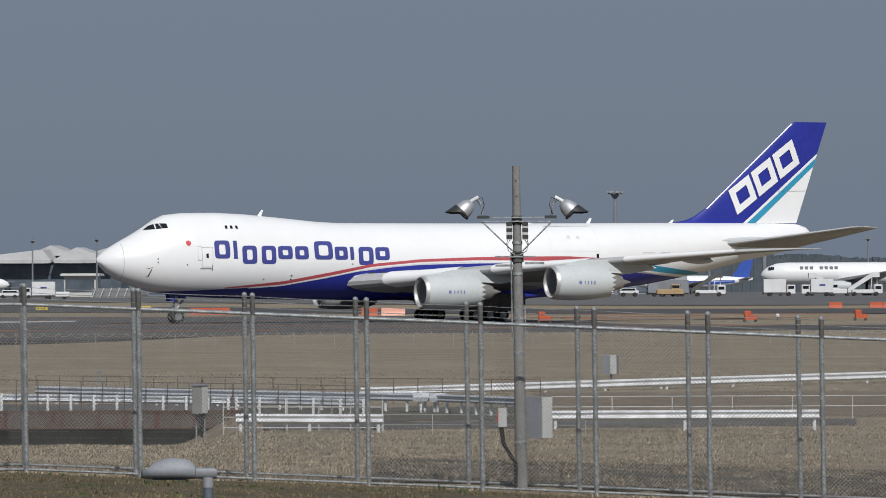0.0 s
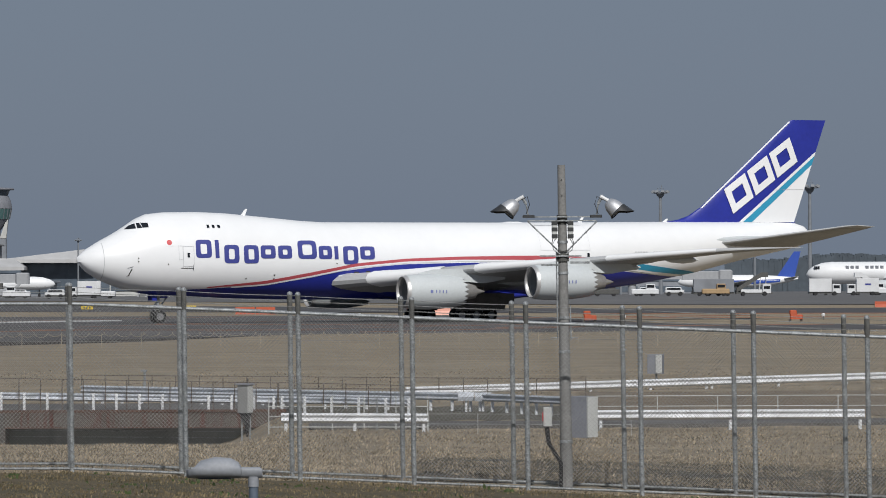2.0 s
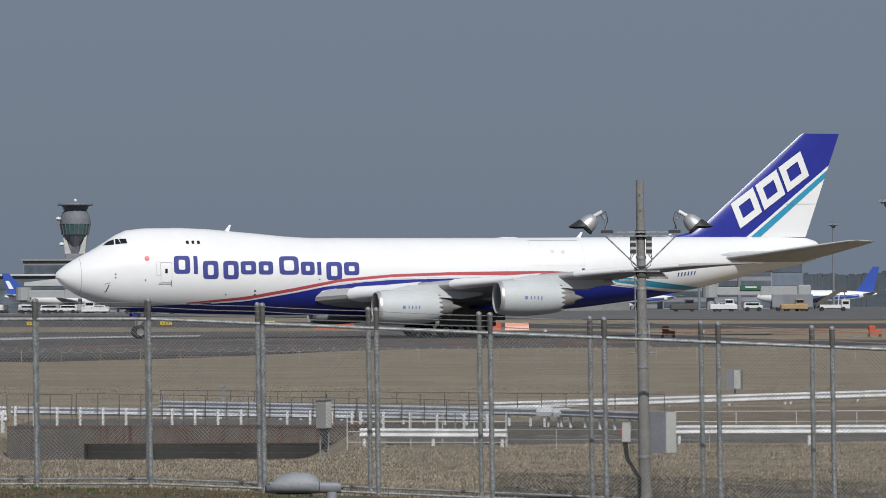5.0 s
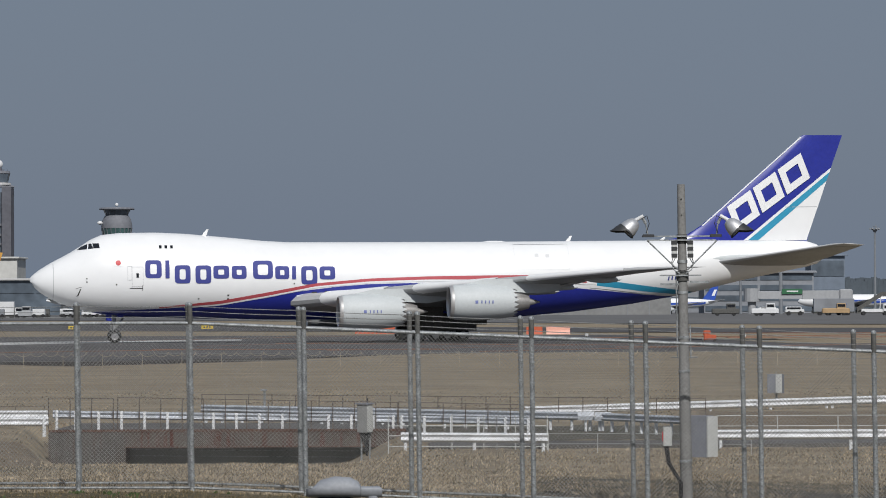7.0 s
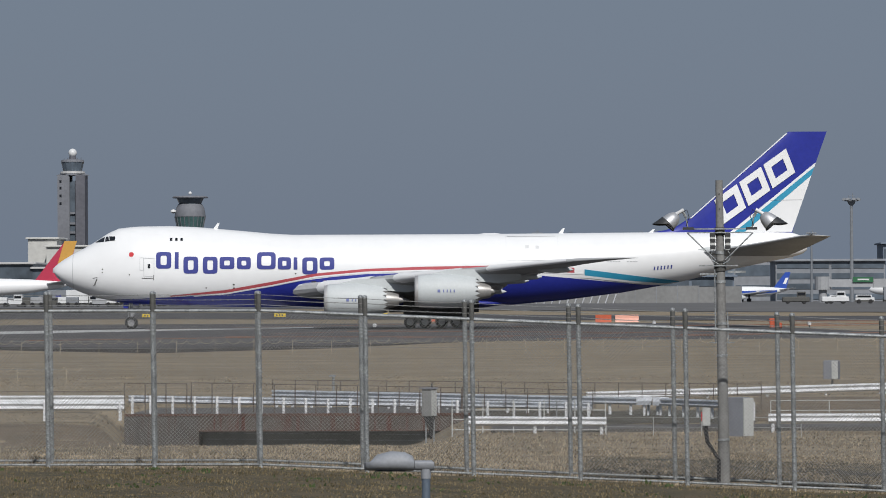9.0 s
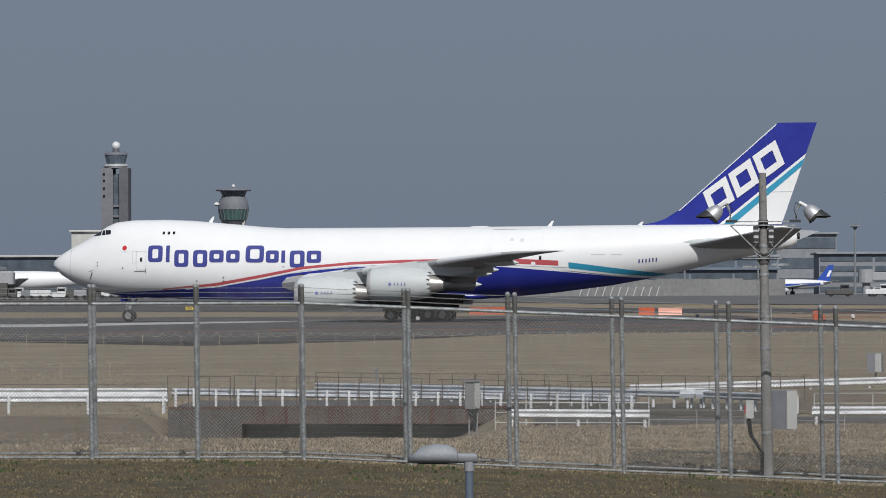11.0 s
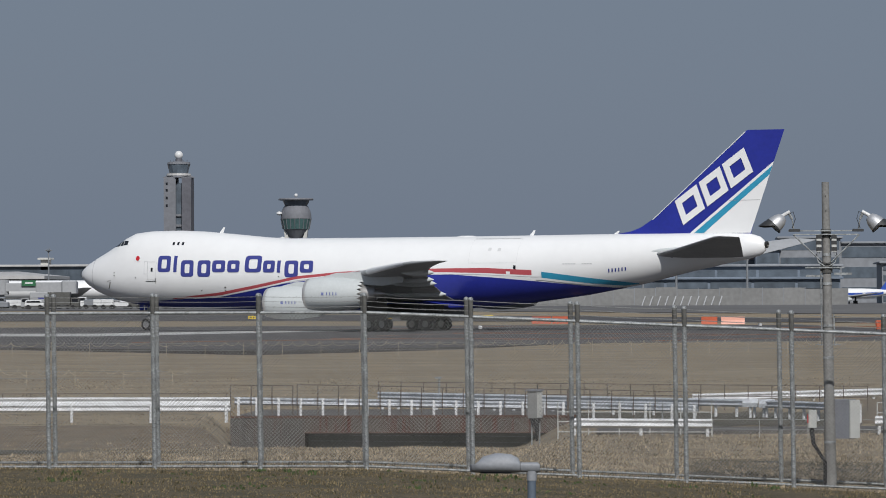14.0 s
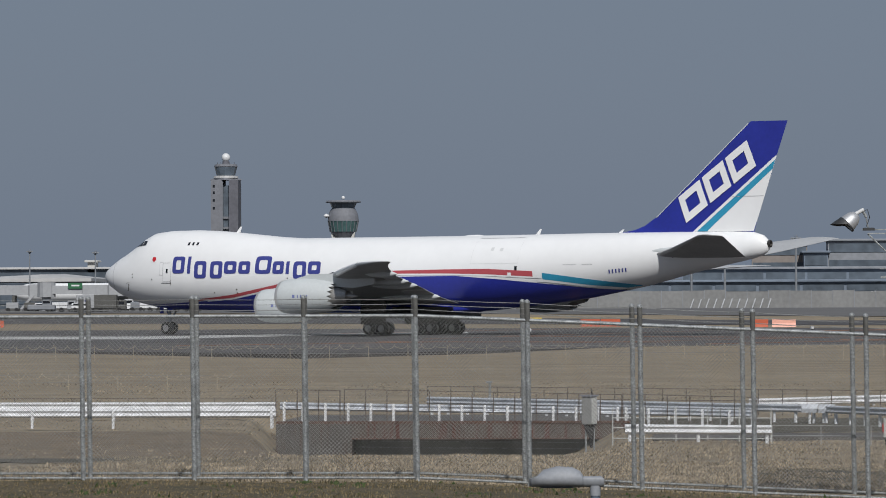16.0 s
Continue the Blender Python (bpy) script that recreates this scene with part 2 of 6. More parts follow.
# ---- mesh helpers ----
class Form:
    def __init__(self):
        self.v, self.f = [], []

    def add(self, verts, faces):
        o = len(self.v)
        self.v += [tuple(p) for p in verts]
        self.f += [tuple(i + o for i in q) for q in faces]
        return self

    def box(self, x0, x1, y0, y1, z0, z1, m=None, taper=0.0):
        p = [Vector((x, y, z)) for z in (z0, z1) for x, y in ((x0, y0), (x1, y0), (x1, y1), (x0, y1))]
        if taper:
            cx, cy = (x0 + x1) / 2, (y0 + y1) / 2
            for i in range(4, 8):
                p[i].x, p[i].y = cx + (p[i].x - cx) * (1 - taper), cy + (p[i].y - cy) * (1 - taper)
        if m:
            p = [m @ q for q in p]
        return self.add(p, [(3, 2, 1, 0), (4, 5, 6, 7), (0, 1, 5, 4), (1, 2, 6, 5), (2, 3, 7, 6), (3, 0, 4, 7)])

    def slab(self, x0, x1, y0, y1, z0, z1, r=0.02, m=None):
        """A box with chamfered upright edges and top."""
        out = [(x0 + r, y0), (x1 - r, y0), (x1, y0 + r), (x1, y1 - r), (x1 - r, y1), (x0 + r, y1), (x0, y1 - r), (x0, y0 + r)]
        cx, cy = (x0 + x1) / 2, (y0 + y1) / 2
        inn = [(cx + (x - cx) * (1 - 2 * r / (x1 - x0)), cy + (y - cy) * (1 - 2 * r / (y1 - y0))) for x, y in out]
        rings = [[Vector((x, y, z0)) for x, y in out], [Vector((x, y, z1 - r)) for x, y in out], [Vector((x, y, z1)) for x, y in inn]]
        if m:
            rings = [[m @ p for p in q] for q in rings]
        return self.loft(rings)

    def loft(self, rings, caps=(True, True), closed=True):
        n = len(rings[0])
        vs = [p for r in rings for p in r]
        fs = []
        for i in range(len(rings) - 1):
            for j in range(n if closed else n - 1):
                k = (j + 1) % n
                fs.append((i * n + j, i * n + k, (i + 1) * n + k, (i + 1) * n + j))
        if caps[0]:
            fs.append(tuple(range(n - 1, -1, -1)))
        if caps[1]:
            fs.append(tuple(range((len(rings) - 1) * n, len(rings) * n)))
        return self.add(vs, fs)

    def tube(self, pts, r, n=8, caps=True):
        """A round bar through the points; r is one radius or one a point."""
        pts = [Vector(p) for p in pts]
        rs = r if isinstance(r, (list, tuple)) else [r] * len(pts)
        rings = []
        for i, p in enumerate(pts):
            d = (pts[min(i + 1, len(pts) - 1)] - pts[max(i - 1, 0)]).normalized()
            a = d.cross(Vector((0, 0, 1)) if abs(d.z) < 0.9 else Vector((1, 0, 0))).normalized()
            b = d.cross(a)
            rings.append([p + rs[i] * (math.cos(2 * math.pi * k / n) * a + math.sin(2 * math.pi * k / n) * b) for k in range(n)])
        return self.loft(rings, (caps, caps))

    def turn(self, prof, axis="z", at=(0, 0, 0), n=24, caps=(False, False)):
        """A turned form: prof is a list of (place along the axis, radius)."""
        rings = []
        for h, r in prof:
            ring = []
            for k in range(n):
                c, s = r * math.cos(2 * math.pi * k / n), r * math.sin(2 * math.pi * k / n)
                q = (c, s, h) if axis == "z" else (h, c, s) if axis == "x" else (s, h, c)
                ring.append(Vector(q) + Vector(at))
            rings.append(ring)
        return self.loft(rings, caps)

    def sheet(self, grid):
        n = len(grid[0])
        return self.add([p for r in grid for p in r], [(i * n + j, i * n + j + 1, (i + 1) * n + j + 1, (i + 1) * n + j) for i in range(len(grid) - 1) for j in range(n - 1)])

    def mesh(self, name, material, smooth=0.0):
        me = bpy.data.meshes.new(name)
        me.from_pydata(self.v, [], self.f)
        bm = bmesh.new()
        bm.from_mesh(me)
        bmesh.ops.recalc_face_normals(bm, faces=bm.faces)
        bm.to_mesh(me)
        bm.free()
        if smooth:
            me.polygons.foreach_set("use_smooth", [True] * len(me.polygons))
            me.set_sharp_from_angle(angle=radians(smooth))
        me.materials.append(material)
        return me


def part(name, form, material, parent=None, label="", smooth=0.0, at=None):
    ob = new(name, form.mesh(name, material, smooth) if isinstance(form, Form) else form)
    if parent:
        ob.parent = parent
    if at is not None:
        ob.matrix_basis = at
    return tagged(ob, label)


def thing(name, at, label, category, group="", kind=""):
    ob = new(name)
    ob.matrix_basis = at
    ob.empty_display_size = 0.2
    return tagged(ob, label, category, group, kind)


def spot(u, h, d):
    """The place at the bearing u and the drop h below eye level, d metres ahead."""
    return Vector((u * d / FAR, d, EYE - h * d / FAR))


def mid(u, h, d):
    """The same for the ditch bridge and the rails round it."""
    return spot(u, h - 4.5, d)


def shrink(u):
    """Bearings of the far background as seen from the middle of the camera's track."""
    k = min(1, max(0, (u - 350) / 250))
    return (1 - k) * (-700 + 0.9366 * (u + 700)) + k * u


def far(u, h, d):
    k = min(1, max(0, (u - 350) / 250))
    return spot(shrink(u), h * (0.9366 + 0.0634 * k), d)


# ---- ground ----
def fence_ground(x):
    return -0.17 - 0.045 * max(0.0, min(x, 14) + 5.7)


def smooth_step(a, b, x):
    k = min(1, max(0, (x - a) / (b - a)))
    return k * k * (3 - 2 * k)


BASE_Y = [-80, 60, 84, 110, 140, 150, 168, 190, 225, 255, 300, 400, 700, 880, 5000]
BASE_Z = [0, 0, 0, -0.75, -1.57, -1.64, -1.45, -1.2, -0.62, -0.36, 0, 0, 0, 1.25, 1.25]


def ground_z(x, y):
    z = float(np.interp(y, BASE_Y, BASE_Z))
    z += fence_ground(x) * (1 - smooth_step(84, 135, y)) * smooth_step(-20, 50, y)
    u = x / max(y, 1) * FAR
    ditch = smooth_step(-880, -800, u) * (1 - smooth_step(-330, -180, u)) * (1 - smooth_step(174, 176, y)) * (0.26 * smooth_step(112, 138, y) + 0.85 * smooth_step(143, 149, y))
    bank = smooth_step(-1000, -850, u) * (1 - smooth_step(-840, -800, u)) * smooth_step(146, 152, y) * (1 - smooth_step(158, 162, y))
    z -= 1.1 * ditch + 0.1 * bank
    if 50 < y < 250:
        z += 0.05 * noise.noise(Vector((x * 0.35, y * 0.2, 0))) + 0.02 * noise.noise(Vector((x * 1.3, y * 0.9, 3)))
    return z


def ground():
    xs = [-5000, -2500, -1200, -600, -300, -150, -80, -50] + [-40 + 0.5 * i for i in range(121)] + [25, 32, 45, 70, 110, 200, 400, 900, 2000, 5000]
    ys = [-400, -80, -20, 20, 40] + [50 + 1.0 * i for i in range(132)] + [184, 190, 200, 212, 225, 240, 255, 275, 300, 350, 420, 520, 700, 760, 820, 880, 1000, 1500, 2500, 4900]
    f = Form().sheet([[(x, y, ground_z(x, y)) for x in xs] for y in ys])
    tagged(part("ground", f, GRASS, smooth=60), "tan dead winter grass of the airfield", "ground", kind="structure")


def verge():
    xs = [-40, -30, -24] + [-20 + 0.5 * i for i in range(73)] + [20, 26, 34]
    f = Form().sheet([[(x, y, ground_z(x, y) + 0.012) for x in xs] for y in [20, 40] + [50 + i for i in range(29)] + [78.9]])
    tagged(part("verge", f, VERGE, smooth=60), "dark brown-green mown grass verge before the fence", "ground", kind="structure")


def flat(name, pts, z, material, label, category="road"):
    f = Form().add([(x, y, z) for x, y in pts] + [(x, y, z - 0.3) for x, y in pts], [tuple(range(len(pts)))] + [(i, (i + 1) % len(pts), (i + 1) % len(pts) + len(pts), i + len(pts)) for i in range(len(pts))])
    return tagged(part(name, f, material), label, category, kind="structure")


def bend(us, ds):
    return [(u * d / FAR, d) for u, d in zip(us, ds)]


def soil(name, u0, u1, y0, y1, material, label, lift=0.015):
    ys = np.linspace(y0, y1, max(3, int((y1 - y0) / 1.2)))
    g = []
    for y in ys:
        e = 14 * noise.noise(Vector((y * 0.3, u0, 0)))
        us = np.linspace(u0 + e, u1 + e, 60)
        g.append([(u * y / FAR, y + 0.8 * noise.noise(Vector((u * 0.02, 1, y0))), 0) for u in us])
    f = Form().sheet([[(x, y, ground_z(x, y) + lift) for x, y, _ in r] for r in g])
    tagged(part(name, f, material, smooth=60), label, "ground", kind="structure")


ground()
verge()
soil("bare_bank", -1900, -838, 111, 159, SOIL, "bare brown clay bank beside the ditch bridge")
# The shadow band along the ditch, painted as a dark strip.
soil("ditch_line", -1900, -700, 101, 111, DARKSOIL, "strip coloured dark for the shadow along the foot of the bank", 0.02)
# Dark brown soil; the rails' shadow is painted in with it.
soil("path_margin", -200, 330, 157, 171, DARKSOIL, "dark brown soil with painted shade under the grey guardrails")
soil("rail_margin", 330, 1200, 160, 186, SOIL, "bare brown soil between the guardrails")
soil("fence_mulch", 40, 1150, 81.8, 104, MULCH, "dark matted dead growth behind the fence")
soil("ditch_bed", -830, -330, 145, 176, SOIL, "brown bed of the dry ditch")
flat("taxiway_1", bend([-2600, -1700, -1203, -777, -450, -136, 397, 800, 1500], [300, 290, 285, 266, 280, 308, 320, 326, 330]) + bend([1500, 900, 500, 200, -300, -760, -1100, -2600], [372, 372, 385, 520, 528, 528, 518, 505]), 0.02, ASPHALT, "dark grey worn asphalt taxiway")


def band(name, near, far_edge, lift, material, label, category):
    """A strip of ground across the view; its edges swing nearer towards +x."""
    xs = [-2500, -1200, -700, -400, -200, -120, -60, -30, 0, 30, 60, 100, 160, 300, 600, 1200, 2500]
    rows = []
    for j in range(7):
        row = []
        for x in xs:
            k = smooth_step(-110, 75, x)
            lo, hi = near[0] + (near[1] - near[0]) * k, far_edge[0] + (far_edge[1] - far_edge[0]) * k
            y = lo + (hi - lo) * j / 6 + 1.5 * noise.noise(Vector((x * 0.05, j, lift)))
            row.append((x, y, ground_z(x, y) + lift))
        rows.append(row)
    tagged(part(name, Form().sheet(rows), material), label, category, kind="structure")


band("apron_slope", (880, 742), (945, 900), 0.05, APRON, "grey paved slope up to the apron", "pavement")
band("taxiway_2", (690, 530), (800, 668), 0.06, ASPHALTFAR, "far strip of dark asphalt taxiway", "road")
band("service_lane", (872, 736), (880, 742), 0.07, ASPHALTFAR, "thin dark asphalt edge of the apron", "road")
flat("apron", [(-2500, 930), (-300, 920), (0, 900), (300, 885), (2500, 885), (2500, 2900), (-2500, 2900)], 1.27, APRON, "grey concrete apron before the terminal buildings", "pavement")
flat("service_strip", bend([-150, 900], [150, 152]) + bend([900, -150], [157, 155]), -1.52, CONCRETE, "narrow grey concrete service path behind the fence", "pavement")
# The shiny line across the taxiway, laid as a pale strip.
flat("sheen_strip_1", bend([-1400, -1060, -707, -480], [386, 380, 424, 446]) + bend([-480, -707, -1060, -1400], [462, 448, 412, 418]), 0.035, PALECONC, "pale strip on the taxiway, a wet sheen put into its colour", "marking")
for i, (a, b, c, d, w) in enumerate([(-560, 372, -60, 470, 3), (-330, 330, 240, 385, 2), (-780, 430, -250, 520, 3), (180, 352, 780, 372, 2.4), (380, 460, 900, 470, 5), (-1000, 318, -500, 345, 1.8), (-60, 318, 330, 352, 1.8), (-640, 345, -120, 335, 1.6), (-420, 400, 160, 372, 2.2), (60, 455, 640, 500, 3.5), (300, 545, 900, 530, 5)]):
    flat("painted_line_%d" % (i + 1), [(a * b / FAR, b), (c * d / FAR, d), (c * d / FAR, d + w), (a * b / FAR, b + w)], 0.04 + 0.004 * i, ORANGELINE, "thin faded orange line painted on the asphalt", "marking")

# ---- the airliner ----
SEC_X = [0, 0.12, 0.4, 0.95, 2.06, 3.17, 4.29, 5.5, 6.5, 8.2, 11.5, 14.3, 18.8, 21.5, 23.8, 34, 41, 45, 50.6, 56.2, 61.8, 66.9, 70.5, 73.0, 74.1, 74.5, 74.6]
SEC_T = [5.95, 6.12, 6.38, 6.8, 7.46, 8.02, 8.68, 9.48, 9.92, 10.12, 10.16, 10.04, 9.64, 9.38, 9.25, 9.25, 9.26, 9.28, 9.31, 9.35, 9.38, 9.38, 9.36, 9.28, 8.95, 8.5, 8.25]
SEC_B = [5.85, 5.6, 5.15, 4.62, 3.95, 3.5, 3.12, 2.86, 2.68, 2.5, 2.34, 2.26, 2.16, 2.12, 2.1, 2.03, 2.1, 2.25, 2.74, 3.44, 4.42, 5.64, 6.38, 6.87, 7.2, 7.55, 8.1]
SEC_W = [0.05, 0.32, 0.66, 1.08, 1.62, 2.0, 2.3, 2.56, 2.74, 2.97, 3.2, 3.25, 3.25, 3.25, 3.25, 3.25, 3.25, 3.22, 3.1, 2.8, 2.4, 1.85, 1.35, 0.95, 0.62, 0.36, 0.1]


def section(x):
    t, b, w = (float(np.interp(x, SEC_X, s)) for s in (SEC_T, SEC_B, SEC_W))
    mid = (t + b) / 2
    k = smooth_step(20, 30, x)
    zc = mid * k + min(mid, 5.6) * (1 - k)
    return t, b, w, zc


def skin(x, z, side=-1, out=0.03):
    """The point of the fuselage's skin at the station x and the height z; side -1 is port."""
    t, b, w, zc = section(x)
    q = (z - zc) / ((t - zc) if z > zc else (zc - b))
    q = max(-0.999, min(0.999, q))
    y = w * math.sqrt(1 - q * q)
    n = Vector((0, y / max(w, 0.05) ** 2, (z - zc) / max(t - zc if z > zc else zc - b, 0.05) ** 2)).normalized()
    return Vector((x, side * (y + out * n.y), z + out * n.z))


def decal(quad, nx=3, nz=3, side=-1, out=0.03):
    """A patch of paint on the skin: quad is four (x, z) corners in order."""
    (ax, az), (bx, bz), (cx, cz), (dx, dz) = quad
    g = []
    for j in range(nz + 1):
        v = j / nz
        row = []
        for i in range(nx + 1):
            u = i / nx
            x = (ax * (1 - u) + bx * u) * (1 - v) + (dx * (1 - u) + cx * u) * v
            z = (az * (1 - u) + bz * u) * (1 - v) + (dz * (1 - u) + cz * u) * v
            row.append(skin(x, z, side, out))
        g.append(row)
    return g


def ribbon(xs, los, his, x0, x1, step=0.7, nz=3, out=0.03):
    f = Form()
    n = max(2, int((x1 - x0) / step))
    for side in (-1, 1):
        g = []
        for i in range(n + 1):
            x = x0 + (x1 - x0) * i / n
            lo, hi = float(np.interp(x, xs, los)), float(np.interp(x, xs, his))
            g.append([skin(x, lo + (hi - lo) * j / nz, side, out) for j in range(nz + 1)])
        f.sheet(g)
    return f


def frame_shape(f, x, z, w, h, t, open_right=False, slant=0.0):
    """A rounded upright frame of strokes t thick, drawn on the skin."""
    cx, cz, n = x + w / 2, z + h / 2, 48
    o, q = [], []
    for k in range(n + 1):
        a = 2 * math.pi * k / n
        if open_right:
            a = 0.7 + (2 * math.pi - 1.4) * k / n
        ca, sa = math.cos(a), math.sin(a)
        s = (abs(ca) ** 6 + abs(sa) ** 6) ** (-1 / 6)
        o.append((cx + s * ca * w / 2, cz + s * sa * h / 2))
        q.append((cx + s * ca * (w / 2 - t), cz + s * sa * (h / 2 - t * 0.8)))
    f.sheet([[skin(a, b) for a, b in o], [skin(a, b) for a, b in q]])


def airliner():
    plane = thing("airliner", pose(0, 0, 0), "white four-engined freighter airliner, blue belly and tail, red stripe, taxiing", "airplane")
    # fuselage
    xs = sorted(set([0, 0.04, 0.12, 0.25, 0.4, 0.65, 0.95, 1.4] + [2 + 0.5 * i for i in range(145)] + [74.3, 74.5, 74.6]))
    rings = []
    for x in xs:
        t, b, w, zc = section(x)
        ring = []
        for k in range(56):
            a = 2 * math.pi * k / 56
            s = math.sin(a)
            ring.append((x, w * math.cos(a), zc + s * ((t - zc) if s > 0 else (zc - b))))
        rings.append(ring)
    hull = part("fuselage", Form().loft(rings), WHITE, plane, "glossy white fuselage with a humped upper deck", smooth=40)
    # belly paint below a curved line
    bx = [5.5, 9, 11.7, 17.2, 21.6, 24.7, 28, 31, 36.6, 42.9, 47.5, 53.3, 57, 60, 63]
    bz = [2.92, 3.02, 3.14, 3.42, 4.1, 4.7, 5.1, 5.33, 5.45, 5.5, 5.17, 4.66, 4.3, 4.1, 4.1]
    g = []
    for i in range(100):
        x = 5.6 + i * (60.0 - 5.6) / 99
        t, b, w, zc = section(x)
        z = max(b + 0.06, float(np.interp(x, bx, bz)))
        q = max(-1, min(0.6, (z - zc) / ((t - zc) if z > zc else (zc - b))))
        a0 = math.asin(q)
        row = []
        for k in range(33):
            a = math.pi - a0 + (math.pi + 2 * a0) * k / 32
            s = math.sin(a)
            hh = (t - zc) if s > 0 else (zc - b)
            row.append((x, (w + 0.022) * math.cos(a), zc + s * (hh + 0.022)))
        g.append(row)
    part("belly_paint", Form().sheet(g), BLUE, hull, "royal blue painted belly", smooth=60)
    rx = [11.7, 17.2, 21.6, 26.06, 31, 36.6, 42.1, 46.4, 51.4]
    rlo = [3.2, 3.56, 4.3, 5.15, 5.58, 5.74, 5.72, 5.62, 5.38]
    rhi = [3.3, 3.84, 4.6, 5.42, 5.84, 6.03, 6.1, 6.12, 5.88]
    part("red_stripe", ribbon(rx, rlo, rhi, 11.7, 51.4, out=0.04), RED, hull, "red painted stripe", smooth=60)
    part("white_stripe", ribbon(rx, [z - 0.15 for z in rlo], rlo, 14, 52.3, nz=1, out=0.036), WHITE, hull, "thin white painted stripe", smooth=60)
    tx = [52.4, 57.0, 60.3, 61.9]
    part("teal_stripe", ribbon(tx, [5.13, 4.60, 4.34, 4.52], [5.72, 5.13, 4.74, 4.56], 52.4, 61.8, out=0.042), TEAL, hull, "teal painted stripe", smooth=60)
    part("lower_white_stripe", ribbon(tx, [4.9, 4.42, 4.2, 4.5], [5.16, 4.64, 4.36, 4.54], 51.8, 60.2, nz=1, out=0.038), WHITE, hull, "thin white painted stripe", smooth=60)
    # the wordmark as plain rounded frames and bars, one for each character
    for x, w, lo, hi in ((10.36, 1.5, 0, 1.64), (12.2, 0.4, 0, 1.64), (13.05, 1.45, -0.46, 1.2), (14.95, 1.45, -0.46, 1.2), (16.6, 1.45, 0, 1.2), (18.3, 1.36, 0, 1.2), (20.25, 1.85, 0, 1.68), (22.3, 1.3, 0, 1.2), (23.85, 0.7, 0, 1.2), (24.7, 1.5, -0.46, 1.2), (26.4, 1.45, 0, 1.2)):
        f = Form()
        z = 5.93 - 0.010 * (x - 10.4)
        if w < 0.8:
            f.sheet(decal(((x, z + lo), (x + 0.38, z + lo), (x + 0.38, z + hi), (x, z + hi)), 1, 5))
        else:
            frame_shape(f, x, z + lo, w, hi - lo, 0.45)
        part("wordmark_shape", f, TEXTBLUE, hull, "plain dark blue painted frame")
    # flag, upper deck windows, door, seams, vents
    f = Form()
    f.sheet(decal(((7.45, 7.0), (8.42, 7.0), (8.42, 7.66), (7.45, 7.66)), 3, 3, out=0.02))
    flag = part("flag", f, WHITE, hull, "white flag with a red disc")
    f = Form()
    f.add([skin(7.92, 7.33, out=0.035)] + [skin(7.92 + 0.24 * math.cos(a * math.pi / 10), 7.33 + 0.24 * math.sin(a * math.pi / 10), out=0.035) for a in range(20)], [(0, 1 + a, 1 + (a + 1) % 20) for a in range(20)])
    part("flag_disc", f, FLAGRED, hull)
    for x in (11.81, 12.32, 12.84):
        f = Form()
        f.sheet(decal(((x - 0.12, 8.66), (x + 0.12, 8.66), (x + 0.12, 8.94), (x - 0.12, 8.94)), 2, 2))
        part("cabin_window", f, GLASS, hull)
    for q in (((4.25, 8.52), (5.16, 8.6), (5.22, 9.08), (4.72, 8.86)), ((5.26, 8.62), (5.72, 8.66), (5.56, 9.12), (5.32, 9.1)), ((5.74, 8.68), (6.28, 8.72), (6.24, 9.12), (5.66, 9.13))):
        for side in (-1, 1):
            part("cockpit_window", Form().sheet(decal(q, 4, 3, side, 0.03)), GLASS, hull)
    for x0, x1, z0, z1 in ((9.15, 10.15, 5.15, 6.95), (8.75, 9.12, 5.75, 7.0), (44.7, 49.8, 6.6, 9.0)):
        f = Form()
        w = 0.028 if x0 < 20 else 0.018
        for q in (((x0, z0), (x1, z0), (x1, z0 + w), (x0, z0 + w)), ((x0, z1), (x1, z1), (x1, z1 + w), (x0, z1 + w)), ((x0, z0), (x0 + w, z0), (x0 + w, z1), (x0, z1)), ((x1, z0), (x1 + w, z0), (x1 + w, z1), (x1, z1))):
            f.sheet(decal(q, 3, 6, out=0.028))
        part("door_seam", f, SEAM if x0 < 20 else FAINT, hull)
    f = Form()
    f.sheet(decal(((9.55, 5.98), (9.78, 5.98), (9.78, 6.38), (9.55, 6.38)), 1, 2))
    part("door_window", f, GLASS, hull)
    for x, z, w, h in ((8.95, 4.98, 1.2, 0.05), (10.1, 4.8, 0.05, 0.5), (5.0, 5.55, 0.12, 0.1), (5.0, 5.85, 0.12, 0.1), (17.9, 3.95, 0.16, 0.12), (17.9, 4.3, 0.16, 0.12), (15.2, 4.0, 0.12, 0.1), (65.6, 7.0, 0.16, 0.2), (24.0, 5.35, 0.12, 0.1), (7.7, 5.3, 0.1, 0.12), (25.6, 4.6, 0.5, 0.16), (26.8, 4.66, 0.4, 0.16)):
        part("vent", Form().sheet(decal(((x, z), (x + w, z), (x + w, z + h), (x, z + h)), 1, 1, out=0.032 if x < 25 or x > 27 else 0.5)), STEELDARK, hull, "small dark vent")
    for a, b, c, d in ((4.05, 5.0, 4.55, 5.15), (4.2, 4.35, 4.45, 4.95), (4.05, 4.3, 4.3, 4.4)):
        part("pitot_probe", Form().sheet(decal(((a, b), (a + 0.1, b), (c + 0.1, d), (c, d)), 1, 1, out=0.032)), STEELDARK, hull, "dark probe")
    ring = [skin(2.05, 4.02 + k * 0.142, out=0.012) for k in range(24)]
    ring2 = [skin(2.10, 4.02 + k * 0.142, out=0.012) for k in range(24)]
    part("radome_seam", Form().sheet([ring, ring2]), SEAM, hull)
